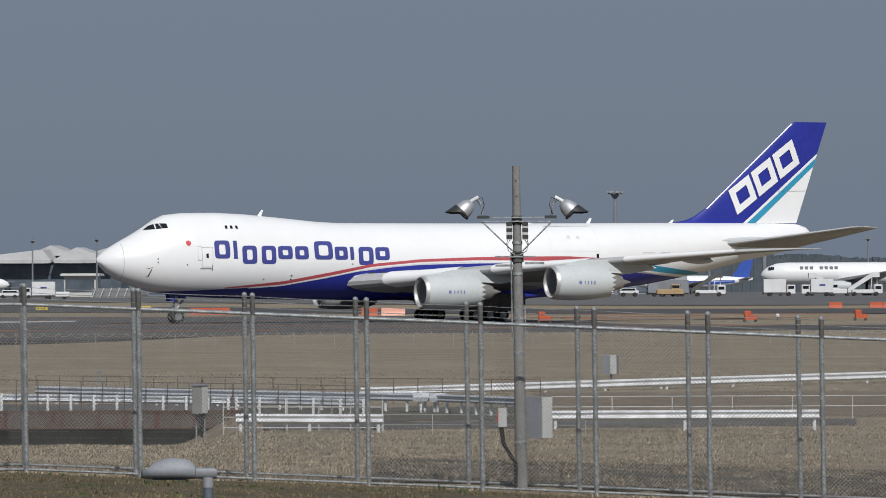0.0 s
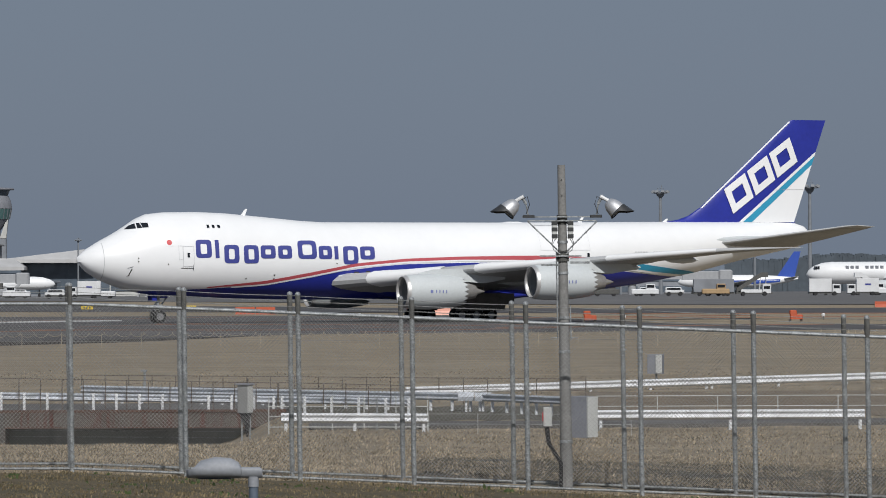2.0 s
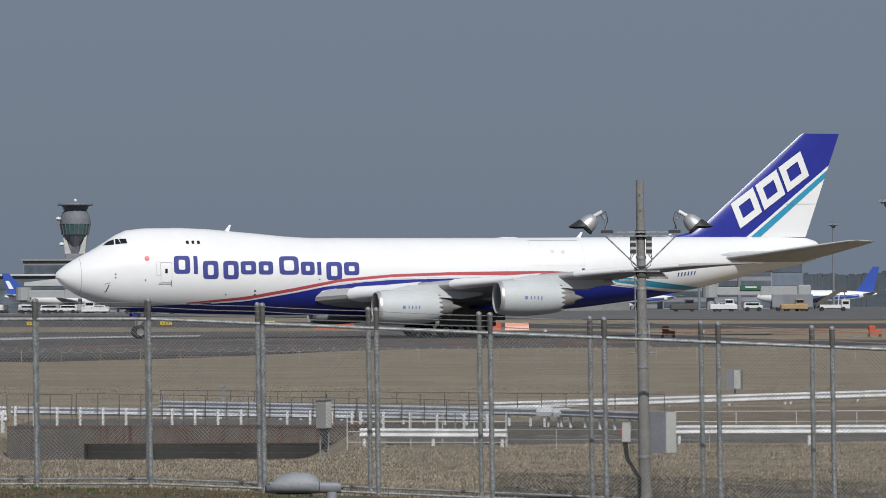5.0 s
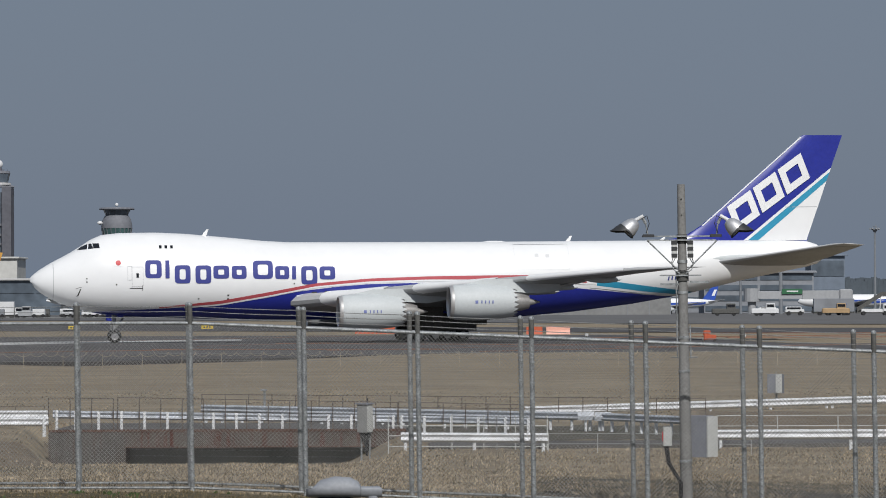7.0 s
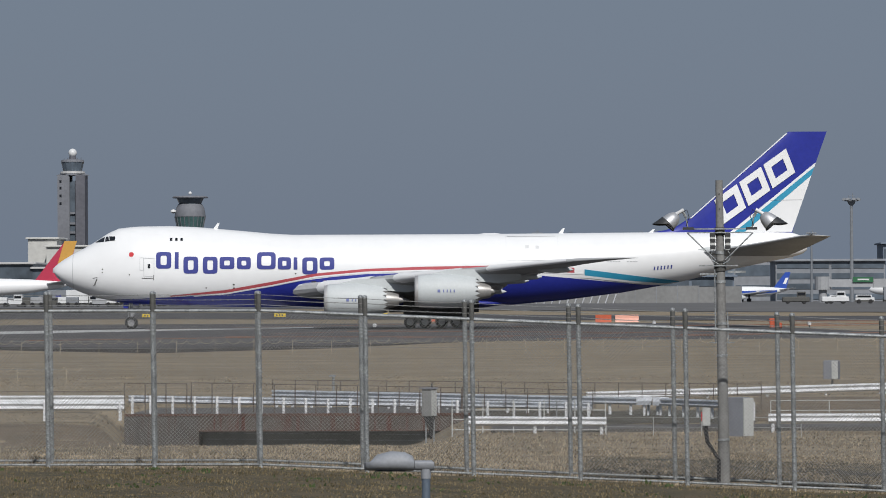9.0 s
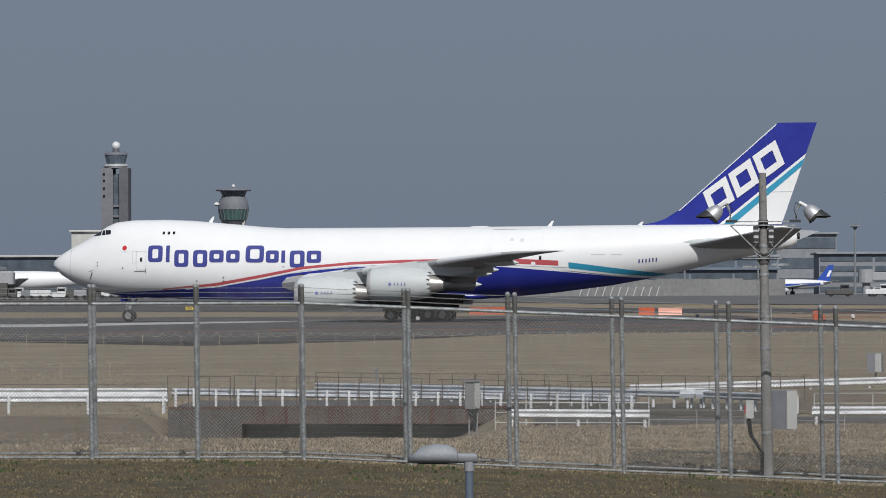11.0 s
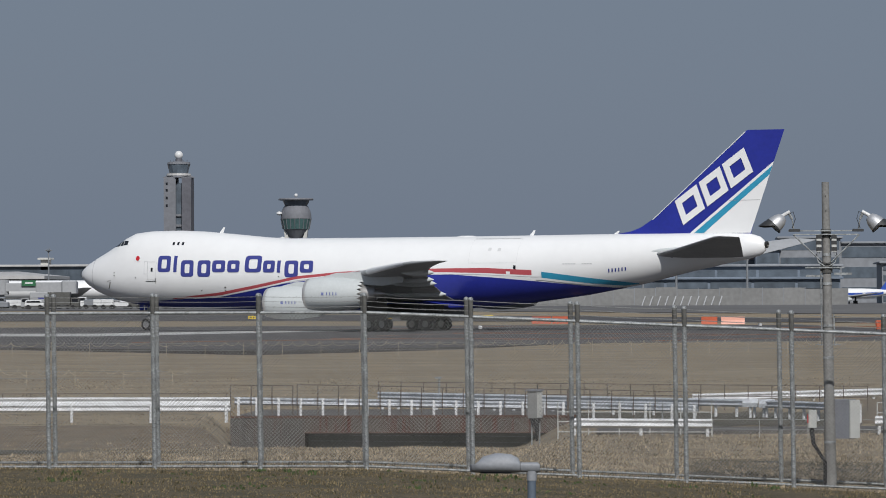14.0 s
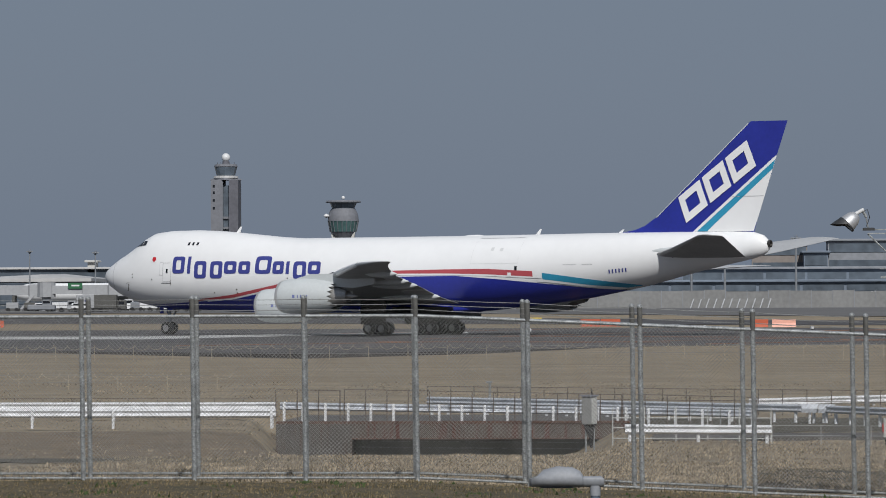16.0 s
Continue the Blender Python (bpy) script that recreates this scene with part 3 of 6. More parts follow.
    part("panel_line", Form().sheet(decal(((44.8, 8.95), (49.6, 8.98), (49.6, 9.01), (44.8, 8.98)), 8, 1, out=0.02)), SEAM, hull)
    for x, z in ((46.6, 7.8), (47.6, 7.75)):
        part("hatch", Form().sheet(decal(((x, z), (x + 0.35, z), (x + 0.35, z + 0.3), (x, z + 0.3)), 1, 1, out=0.02)), FAINT, hull)
    for i in range(11):
        if i not in (5, 6):
            part("notice_bar", Form().sheet(decal(((54.6 + i * 0.28, 6.42), (54.8 + i * 0.28, 6.42), (54.8 + i * 0.28, 6.5), (54.6 + i * 0.28, 6.5)), 1, 1, out=0.02)), SEAM, hull)
    for i in range(6):
        x0 = 59.2 + i * 0.335
        z0 = 5.62 + i * 0.03
        part("registration_bar", Form().sheet(decal(((x0, z0), (x0 + 0.13, z0), (x0 + 0.17, z0 + 0.35), (x0 + 0.04, z0 + 0.35)), 1, 2)), TEXTBLUE, hull, "dark blue plain marking bar")
    f = Form()
    f.sheet(decal(((48.75, 5.45), (49.15, 5.43), (49.15, 5.75), (48.75, 5.77)), 2, 2, out=0.055))
    part("door_patch", f, WHITE, hull)
    part("rear_door_window", Form().sheet(decal(((49.5, 5.95), (49.75, 5.95), (49.75, 6.35), (49.5, 6.35)), 1, 2)), GLASS, hull)
    for x, h in ((16.1, 0.62), (50.2, 0.55), (59.1, 0.35)):
        z = section(x)[0] - 0.05
        part("blade_antenna", Form().add([(x - 0.3, -0.03, z), (x + 0.15, -0.03, z), (x + 0.38, -0.015, z + h), (x + 0.18, -0.015, z + h), (x - 0.3, 0.03, z), (x + 0.15, 0.03, z), (x + 0.38, 0.015, z + h), (x + 0.18, 0.015, z + h)], [(0, 1, 2, 3), (4, 5, 6, 7), (0, 1, 5, 4), (1, 2, 6, 5), (2, 3, 7, 6), (3, 0, 4, 7)]), WHITE, hull)
    part("top_fairing", Form().loft([[(x, w * math.cos(a * math.pi / 6), 9.2 + h * math.sin(a * math.pi / 6)) for a in range(7)] for x, w, h in ((42, 0.1, 0.05), (42.6, 0.5, 0.15), (43.8, 0.5, 0.15), (44.4, 0.1, 0.05))]), WHITE, hull, smooth=40)
    part("tail_exhaust", Form().turn([(74.45, 0.05), (74.5, 0.3), (74.75, 0.34), (74.8, 0.26), (74.6, 0.2)], "x", (0, 0, 8.2), 16), STEELDARK, hull, "dark tail exhaust", smooth=40)
    # wing-to-body fairing
    FAIR = ((23.6, 0.6, 4.0, 3.3), (24.3, 3.1, 4.7, 3.5), (25.5, 3.42, 4.88, 3.15), (28, 3.55, 4.8, 2.9), (29, 3.45, 4.4, 2.3), (34, 3.2, 3.7, 1.75), (38, 2.8, 3.2, 1.75), (42.5, 1.8, 2.8, 2.0), (46.5, 0.8, 2.8, 2.5))
    for lo, hi, m, lab in ((0, 4, COWL, "pale grey wing-root fairing"), (3, 9, BLUE, "blue rear belly fairing")):
        rings = []
        for x, w, t, b in FAIR[lo:hi]:
            rings.append([(x, w * math.copysign(abs(math.cos(a)) ** 0.7, math.cos(a)), (t + b) / 2 + (t - b) / 2 * math.copysign(abs(math.sin(a)) ** 0.7, math.sin(a))) for a in (2 * math.pi * k / 32 for k in range(32))])
        part("wing_fairing", Form().loft(rings), m, plane, lab, smooth=50)

    # wings: span, leading edge, trailing edge, height of the leading edge, thickness
    ST = [(2.6, 23.6, 43.0, 3.75, 1.75), (7, 27.9, 43.7, 4.12, 1.45), (12, 32.9, 44.9, 4.78, 1.05), (21.3, 41.6, 48.2, 5.58, 0.68), (27, 47.0, 51.3, 6.08, 0.5), (30.5, 50.4, 53.6, 6.38, 0.38), (32.6, 53.2, 55.2, 6.5, 0.2), (34.1, 55.4, 56.2, 6.55, 0.06)]
    PROF = [(0, 0), (0.012, 0.24), (0.05, 0.42), (0.15, 0.52), (0.35, 0.55), (0.6, 0.42), (0.85, 0.16), (1.0, 0.012), (1.0, -0.012), (0.85, -0.10), (0.6, -0.32), (0.35, -0.48), (0.15, -0.46), (0.05, -0.34), (0.012, -0.2)]

    def washout(y):
        """Nose-up set of the wing, less towards the tip."""
        return max(0.008, 0.045 - 0.0014 * y)
    for side in (-1, 1):
        rings = []
        for y, le, te, z, th in ST:
            c = te - le
            rings.append([(le + px * c, side * y, z + pz * th - px * c * washout(y)) for px, pz in PROF])
        wing = part("wing", Form().loft(rings), WINGGREY, plane, "swept light grey wing", smooth=35)
        # A darker sheet below the wing paints in its shade.
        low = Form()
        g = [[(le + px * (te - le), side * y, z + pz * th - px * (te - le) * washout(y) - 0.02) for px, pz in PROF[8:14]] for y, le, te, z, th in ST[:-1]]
        part("underside", low.sheet(g), UNDER, wing, "underside in a darker grey for its shade", smooth=35)
        # white leading-edge slats between the engines
        for y0, y1 in ((5.2, 10.4), (12.8, 19.6), (22.2, 29.8)):
            g = []
            for k in range(7):
                y = y0 + (y1 - y0) * k / 6
                le, te, z, th = (float(np.interp(y, [s[0] for s in ST], [s[q] for s in ST])) for q in (1, 2, 3, 4))
                c = te - le
                g.append([(le + px * c - 0.05, side * y, z + pz * th - px * c * washout(y) + 0.03) for px, pz in ((0.11, 0.53), (0.05, 0.46), (0.012, 0.28), (0, 0.0), (0.012, -0.25), (0.04, -0.36), (0.085, -0.45))])
            part("slat", Form().sheet(g), WHITE, wing, "white leading-edge slat", smooth=50)
        # flap track fairings
        for y in (8.3, 15.2, 18.4, 24.5):
            le, te, z, th = (float(np.interp(y, [s[0] for s in ST], [s[q] for s in ST])) for q in (1, 2, 3, 4))
            zz = z - (te - le) * washout(y) - 0.25
            L = 0.34 * (te - le) + 1.6
            part("flap_fairing", Form().turn([(te - L + 0.6, 0.03), (te - L * 0.8 + 0.6, 0.24), (te - L * 0.45 + 0.6, 0.34), (te - 0.2 + 0.3, 0.24), (te + 0.6, 0.04)], "x", (0, side * y, zz), 12, (True, True)), COWL, wing, smooth=50)
        # flaps' drooped trailing panels
        for y0, y1 in ((4.2, 10.8), (13.2, 20.6)):
            g = []
            for y in (y0, (y0 + y1) / 2, y1):
                le, te, z, th = (float(np.interp(y, [s[0] for s in ST], [s[q] for s in ST])) for q in (1, 2, 3, 4))
                c = te - le
                zz = z - c * washout(y)
                g.append([Vector((te - 0.20 * c, side * y, zz + 0.10)), Vector((te + 0.05, side * y, zz - 0.02)), Vector((te + 0.04, side * y, zz - 0.07)), Vector((te - 0.20 * c, side * y, zz - 0.2))])
            part("flap", Form().loft(g), WINGGREY, wing, smooth=30)

        # engines
        for y, xi, zc in ((11.7, 27.0, 2.78), (20.8, 35.7, 3.6)):
            at = (xi, side * y, zc)
            R = 1.6
            prof = [(0.10, 1.38), (0.25, 1.47), (0.6, 1.545), (1.4, R), (2.6, R + 0.02), (3.8, 1.56), (4.8, 1.45), (5.68, 1.31), (5.66, 1.27), (4.6, 1.36)]
            f = Form().turn(prof, "x", at, 40)
            # serrated rear edge
            n = 18
            for k in range(n):
                a0, a1, am = 2 * math.pi * k / n, 2 * math.pi * (k + 1) / n, 2 * math.pi * (k + 0.5) / n
                pts = []
                for x, r, a in ((5.67, 1.30, a0), (5.67, 1.30, am), (5.67, 1.30, a1), (6.12, 1.20, am)):
                    pts.append(Vector((x, r * math.cos(a), r * math.sin(a))) + Vector(at))
                f.add(pts, [(0, 1, 3), (1, 2, 3)])
            cowl = part("engine", f, COWL, plane, "pale grey engine nacelle with a serrated rear edge", smooth=30)
            part("intake_lip", Form().turn([(0.55, 1.28), (0.2, 1.25), (0.03, 1.31), (0.0, 1.36), (0.04, 1.42), (0.16, 1.46), (0.34, 1.5)], "x", at, 40), LIP, cowl, "polished metal intake lip", smooth=50)
            part("intake_duct", Form().turn([(0.5, 1.28), (1.5, 1.33), (1.6, 0.3)], "x", at, 32), UNDER, cowl, smooth=30)
            f = Form()
            for k in range(18):
                a = 2 * math.pi * k / 18
                p = []
                for r, tw, dx in ((0.32, 0.2, 0.0), (0.8, 0.12, 0.05), (1.3, 0.06, 0.12)):
                    for sgn in (-1, 1):
                        p.append(Vector((1.45 + dx - sgn * 0.12, r * math.cos(a + sgn * tw * 0.9), r * math.sin(a + sgn * tw * 0.9))) + Vector(at))
                f.add(p, [(0, 1, 3, 2), (2, 3, 5, 4)])
            part("fan_blades", f, STEELDARK, cowl)
            part("spinner", Form().turn([(1.0, 0.02), (1.15, 0.16), (1.45, 0.34)], "x", at, 16), SEAM, cowl, smooth=50)
            part("core_exhaust", Form().turn([(4.6, 1.0), (5.6, 0.95), (6.6, 0.74), (7.2, 0.58), (7.15, 0.52), (6.8, 0.4), (7.4, 0.3), (8.2, 0.04)], "x", at, 28), NOZZLE, cowl, "bare metal core nozzle and plug", smooth=40)
            f = Form()
            for i in range(5):
                xa = 2.15 + i * 0.33 + (0.2 if i else 0)
                for sgn in (-1,):
                    for za in ((-0.12, 0.15),):
                        g = []
                        for zz in (za[0], 0, za[1]):
                            rr = R + 0.035
                            yy = -math.sqrt(rr * rr - zz * zz)
                            w = 0.10 if i else 0.26
                            g.append([Vector((xa, yy, zz)) + Vector(at), Vector((xa + w, yy, zz)) + Vector(at)])
                        part("mark_bar", Form().sheet(g), MARKBLUE, cowl, "small blue plain mark bar")
            # pylon
            le, te, z, th = (float(np.interp(y, [s[0] for s in ST], [s[q] for s in ST])) for q in (1, 2, 3, 4))
            rings = []
            for x, zb, zt, w in ((xi + 1.6, zc + 1.4, zc + 1.66, 0.06), (xi + 3.2, zc + 1.2, zc + 2.02, 0.24), (le + 0.4, zc + 0.9, z + 0.12, 0.28), (le + 2.5, zc + 0.75, z - 0.1, 0.28), (le + 4.6, z - 0.85, z - 0.35, 0.08)):
                rings.append([(x, side * y - w, zb), (x, side * y - w, zt), (x, side * y + w, zt), (x, side * y + w, zb)])
            part("pylon", Form().loft(rings), COWL, plane, "grey engine pylon", smooth=30)

    # tailplane
    for side in (-1, 1):
        rings = []
        for y, le, te, z, th in ((0.9, 62.7, 72.6, 7.15, 0.6), (4.5, 66.9, 73.8, 7.75, 0.42), (10.4, 73.0, 75.7, 8.8, 0.26), (11.1, 74.0, 75.9, 8.9, 0.08)):
            c = te - le
            rings.append([(le + px * c, side * y, z + pz * th - px * 0.12) for px, pz in PROF])
        tp = part("tailplane", Form().loft(rings), WINGGREY, plane, "grey swept tailplane", smooth=35)
        # The tailplane's underside shade, painted as a darker sheet.
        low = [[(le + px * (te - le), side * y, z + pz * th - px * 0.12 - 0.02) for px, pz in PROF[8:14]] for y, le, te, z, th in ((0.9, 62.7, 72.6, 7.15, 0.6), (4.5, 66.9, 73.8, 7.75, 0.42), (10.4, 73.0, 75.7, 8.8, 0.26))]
        part("underside", Form().sheet(low), UNDER, tp, "underside in a darker grey for its shade", smooth=35)
        rings = []
        for x, r in ((63.6, 0.05), (64.4, 0.22), (66.0, 0.3), (68.2, 0.26), (70.0, 0.08)):
            t, b, w, zc = section(x)
            z = 7.62 + 0.03 * (x - 63.6)
            rings.append([(x, side * (w * 0.97 + 0.3 * r * math.cos(a)), z + r * math.sin(a)) for a in (math.pi * k / 6 for k in range(12))])
        part("tailplane_seal", Form().loft(rings), COWL, plane, "pale root fairing", smooth=40)

    # fin
    FP = [(9.0, 57.6, 73.0), (9.38, 59.3, 73.1), (9.6, 60.6, 73.15), (9.95, 61.6, 73.25), (10.8, 62.95, 73.5), (19.1, 72.45, 76.45), (19.27, 72.75, 76.5)]
    rings = []
    for z, le, te in FP:
        c = te - le
        th = 0.85 - 0.055 * (z - 9)
        rings.append([(le + px * c, pz * th * 0.9, z) for px, pz in PROF])
    fin = part("fin", Form().loft(rings), BLUE, plane, "tall swept tail fin, royal blue above, white below", smooth=35)

    def fin_at(x, z, side, out):
        le, te = float(np.interp(z, [q[0] for q in FP], [q[1] for q in FP])), float(np.interp(z, [q[0] for q in FP], [q[2] for q in FP]))
        c = te - le
        px = max(0, min(1, (x - le) / c))
        half = float(np.interp(px, [q[0] for q in PROF[:8]], [q[1] for q in PROF[:8]])) * (0.85 - 0.055 * (z - 9)) * 0.9
        return Vector((x, side * (half + out), z))

    def fin_patch(quad, nx, nz, out, sides=(-1, 1)):
        f = Form()
        (ax, az), (bx_, bz_), (cx, cz), (dx, dz) = quad
        for s in sides:
            g = []
            for j in range(nz + 1):
                v = j / nz
                g.append([fin_at((ax * (1 - u) + bx_ * u) * (1 - v) + (dx * (1 - u) + cx * u) * v, (az * (1 - u) + bz_ * u) * (1 - v) + (dz * (1 - u) + cz * u) * v, s, out) for u in (i / nx for i in range(nx + 1))])
            f.sheet(g)
        return f

    part("fin_white_panel", fin_patch(((66.9, 9.36), (73.02, 9.36), (75.42, 16.2), (75.2, 16.05)), 10, 10, 0.02), WHITE, fin, "white lower rear panel of the fin", smooth=60)
    part("fin_teal_band", fin_patch(((67.35, 9.38), (68.35, 9.38), (74.98, 14.95), (75.28, 15.8)), 3, 12, 0.035), TEAL, fin, "slanting teal band", smooth=60)
    part("fin_leading_edge", fin_patch(((62.9, 10.72), (63.06, 10.72), (72.62, 19.1), (72.46, 19.1)), 1, 10, 0.03), WHITE, fin, "bare white leading edge")
    part("rudder_seam", fin_patch(((70.9, 12.45), (74.05, 12.5), (74.05, 12.56), (70.9, 12.51)), 4, 1, 0.035), SEAM, fin)
    # tail emblem: three slanting white frames along the band
    def em(a, b):
        return (66.25 + a * 0.813 - b * 0.36, 10.15 + a * 0.582 + b * 0.92)
    H = 2.55
    for a0, a1, st in ((0.0, 2.75, 0.66), (3.05, 5.7, 0.66), (6.0, 8.75, 0.66)):
        f = Form()
        for s in (-1, 1):
            o = [(a0, 0), (a0, H / 2), (a0, H), ((a0 + a1) / 2, H), (a1, H), (a1, H / 2), (a1, 0), ((a0 + a1) / 2, 0), (a0, 0)]
            i = [(a0 + st, st), (a0 + st, H / 2), (a0 + st, H - st), ((a0 + a1) / 2, H - st), (a1 - st, H - st), (a1 - st, H / 2), (a1 - st, st), ((a0 + a1) / 2, st), (a0 + st, st)]
            f.sheet([[fin_at(*em(*p), s, 0.05) for p in q] for q in (o, [((x + u) / 2, (y + v) / 2) for (x, y), (u, v) in zip(o, i)], i)])
        part("tail_emblem", f, WHITE, fin, "plain white slanting frame")

    # Closed dark block: the shade of the wheel bays is its colour.
    f = Form()
    f.box(33.2, 42.0, -3.0, 3.0, 1.55, 2.6)
    part("gear_bay", f, STEELDARK, plane, "wheel bays as a dark block, their shade in its colour")
    # landing gear
    tyre = Form().turn([(-0.2, 0.34), (-0.22, 0.5), (-0.17, 0.59), (-0.07, 0.62), (0.07, 0.62), (0.17, 0.59), (0.22, 0.5), (0.2, 0.34)], "y", (0, 0, 0), 28).mesh("wheel", BLACK, 40)
    hubf = Form().turn([(-0.19, 0.02), (-0.20, 0.16), (-0.12, 0.2), (-0.14, 0.32), (-0.2, 0.345), (0.2, 0.345), (0.14, 0.32), (0.12, 0.2), (0.2, 0.16), (0.19, 0.02)], "y", (0, 0, 0), 20)
    for k in range(6):
        a = 2 * math.pi * k / 6
        hubf.box(0.22 * math.cos(a) - 0.03, 0.22 * math.cos(a) + 0.03, -0.17, 0.17, 0.22 * math.sin(a) - 0.03, 0.22 * math.sin(a) + 0.03)
    hub = hubf.mesh("hub", HUB, 40)
    wheels = []

    def gear(name, x, y, axles, gauge, top, label):
        f = Form().tube([(x, y, 0.62), (x, y, top)], [0.13, 0.19], 12)
        f.tube([(x, y, 1.2), (x + 1.1, y * 0.9, top)], 0.09, 8)
        f.tube([(x - 0.18, y, 0.9), (x - 0.32, y, 1.4), (x - 0.18, y, 1.9)], 0.05, 6)
        if len(axles) > 1:
            f.tube([(axles[0], y, 0.62), (axles[-1], y, 0.62)], 0.13, 8)
        for ax in axles:
            f.tube([(ax, y - gauge, 0.62), (ax, y + gauge, 0.62)], 0.09, 8)
        g = part(name, f, GEAR, plane, label, smooth=40)
        for ax in axles:
            for sgn in (-1, 1):
                w = part("wheel", tyre, None, g, at=pose(ax, y + sgn * gauge, 0.62))
                part("hub", hub, None, w)
                wheels.append((w, ax, y + sgn * gauge))
        return g
    nose = gear("nose_gear", 7.75, 0, [7.75], 0.46, 2.7, "grey nose gear leg with twin wheels")
    for x0, x1, y, z0 in ((7.0, 7.45, -0.6, 2.05), (7.0, 7.45, 0.55, 2.05), (7.95, 8.5, -0.55, 2.3), (7.95, 8.5, 0.5, 2.3)):
        part("gear_door", Form().box(x0, x1, y, y + 0.05, z0, 2.65), BLUE, nose, "blue nose gear door")
    part("taxi_light", Form().turn([(-0.12, 0.12), (-0.02, 0.14), (0.06, 0.08)], "x", (7.5, 0, 1.65), 12, (True, True)), LIP, nose)
    for y in (-5.5, 5.5):
        gg = gear("wing_gear", 36.0, y, [35.27, 36.73], 0.56, 4.0, "grey wing gear leg with a four-wheel bogie")
        part("gear_door", Form().box(34.6, 37.4, y - 0.95, y - 0.88, 1.0, 3.7), STEELDARK, gg, "dark grey gear door")
    for y in (-1.92, 1.92):
        gg = gear("body_gear", 39.1, y, [38.37, 39.83], 0.56, 2.4, "grey body gear leg with a four-wheel bogie")
        part("gear_door", Form().box(37.4, 41.0, y - 1.3, y - 1.22, 1.0, 2.3), STEELDARK, gg, "dark grey gear door")
    return plane, wheels


airplane, wheels = airliner()


# ---- fence ----
LEANX = -0.012


def fence_row(y, xs, name, rail_r):
    fence = thing("chain_link_fence", pose(0, y, 0), name, "fence", "airport fences")
    h = 3.31
    post = Form().tube([(0, 0, -0.3), (LEANX * 2.93, 0, 2.93)], 0.044, 12).mesh("post", GALV, 50)
    sleeve = Form().tube([(LEANX * 2.93, 0, 2.93), (LEANX * h, 0, h - 0.05)], 0.047, 12).mesh("sleeve", SLEEVE, 50)
    cap = Form().turn([(h - 0.05, 0.049), (h - 0.02, 0.05), (h, 0.035), (h + 0.012, 0.012)], "z", (LEANX * h, 0, 0), 12, (True, True)).mesh("cap", GALV, 50)
    clamp = Form().tube([(0, 0, 0), (0, 0, 0.04)], 0.05, 10).mesh("clamp", GALV)
    for x in xs:
        p = part("post", post, None, fence, "mottled galvanised post", at=pose(x, 0, fence_ground(x)))
        part("sleeve", sleeve, None, p, "dark weathered sleeve")
        part("cap", cap, None, p, "pale rounded cap")
        for z in (0.25, 1.0, 1.8, 2.5):
            part("clamp", clamp, None, p, at=pose(LEANX * z, 0, z))
    for a, b in zip(xs[:-1], xs[1:]):
        za, zb = fence_ground(a), fence_ground(b)
        dz = zb - za

        def at(s, z, dy=0.0):
            return Vector((s + LEANX * z, dy, z + dz * s / 2.0))
        f = Form()
        step = 0.072
        for i in range(int(4.95 / step)):
            s = -2.9 + i * step
            for flip in (0, 1):
                s0, z0, s1, z1 = s, 0.06, s + 2.88, 2.94
                if s0 < 0:
                    z0, s0 = z0 - s0, 0.0
                if s1 > 2.0:
                    z1, s1 = z1 - (s1 - 2.0), 2.0
                if z1 - z0 < 0.03:
                    continue
                if flip:
                    s0, s1 = 2.0 - s0, 2.0 - s1
                f.tube([at(s0, z0, -0.055), at(s1, z1, -0.055)], 0.0020, 4, False)
        panel = part("chain_link", f, WIRE, fence, "woven wire mesh panel", at=pose(a, 0, za))
        part("top_rail", Form().tube([at(0, 2.95), at(2.0, 2.95)], rail_r, 8), GALV, panel, smooth=50)
        part("bottom_rail", Form().tube([at(0, 0.06), at(2.0, 0.06)], 0.024, 8), GALV, panel, smooth=50)
        for z in (3.06, 3.16, 3.25):
            f = Form()
            pts = [at(2.0 * i / 12, z - 0.012 * math.sin(math.pi * i / 12)) for i in range(13)]
            f.tube(pts, 0.0035, 4, False)
            for i in range(1, 14):
                p = at(0.143 * i, z - 0.012 * math.sin(math.pi * i / 14))
                f.tube([p + Vector((0, 0, -0.015)), p + Vector((0.008, 0, 0.015))], 0.002, 3, False)
            part("barbed_wire", f, WIRE, panel)


fence_row(79.4, [-15.64 + 2.0 * k for k in range(15)], "tall galvanised chain-link fence with barbed wire on top", 0.030)
fence_row(81.6, [-15.83 + 2.0 * k for k in range(15)], "second galvanised chain-link fence close behind the first", 0.026)


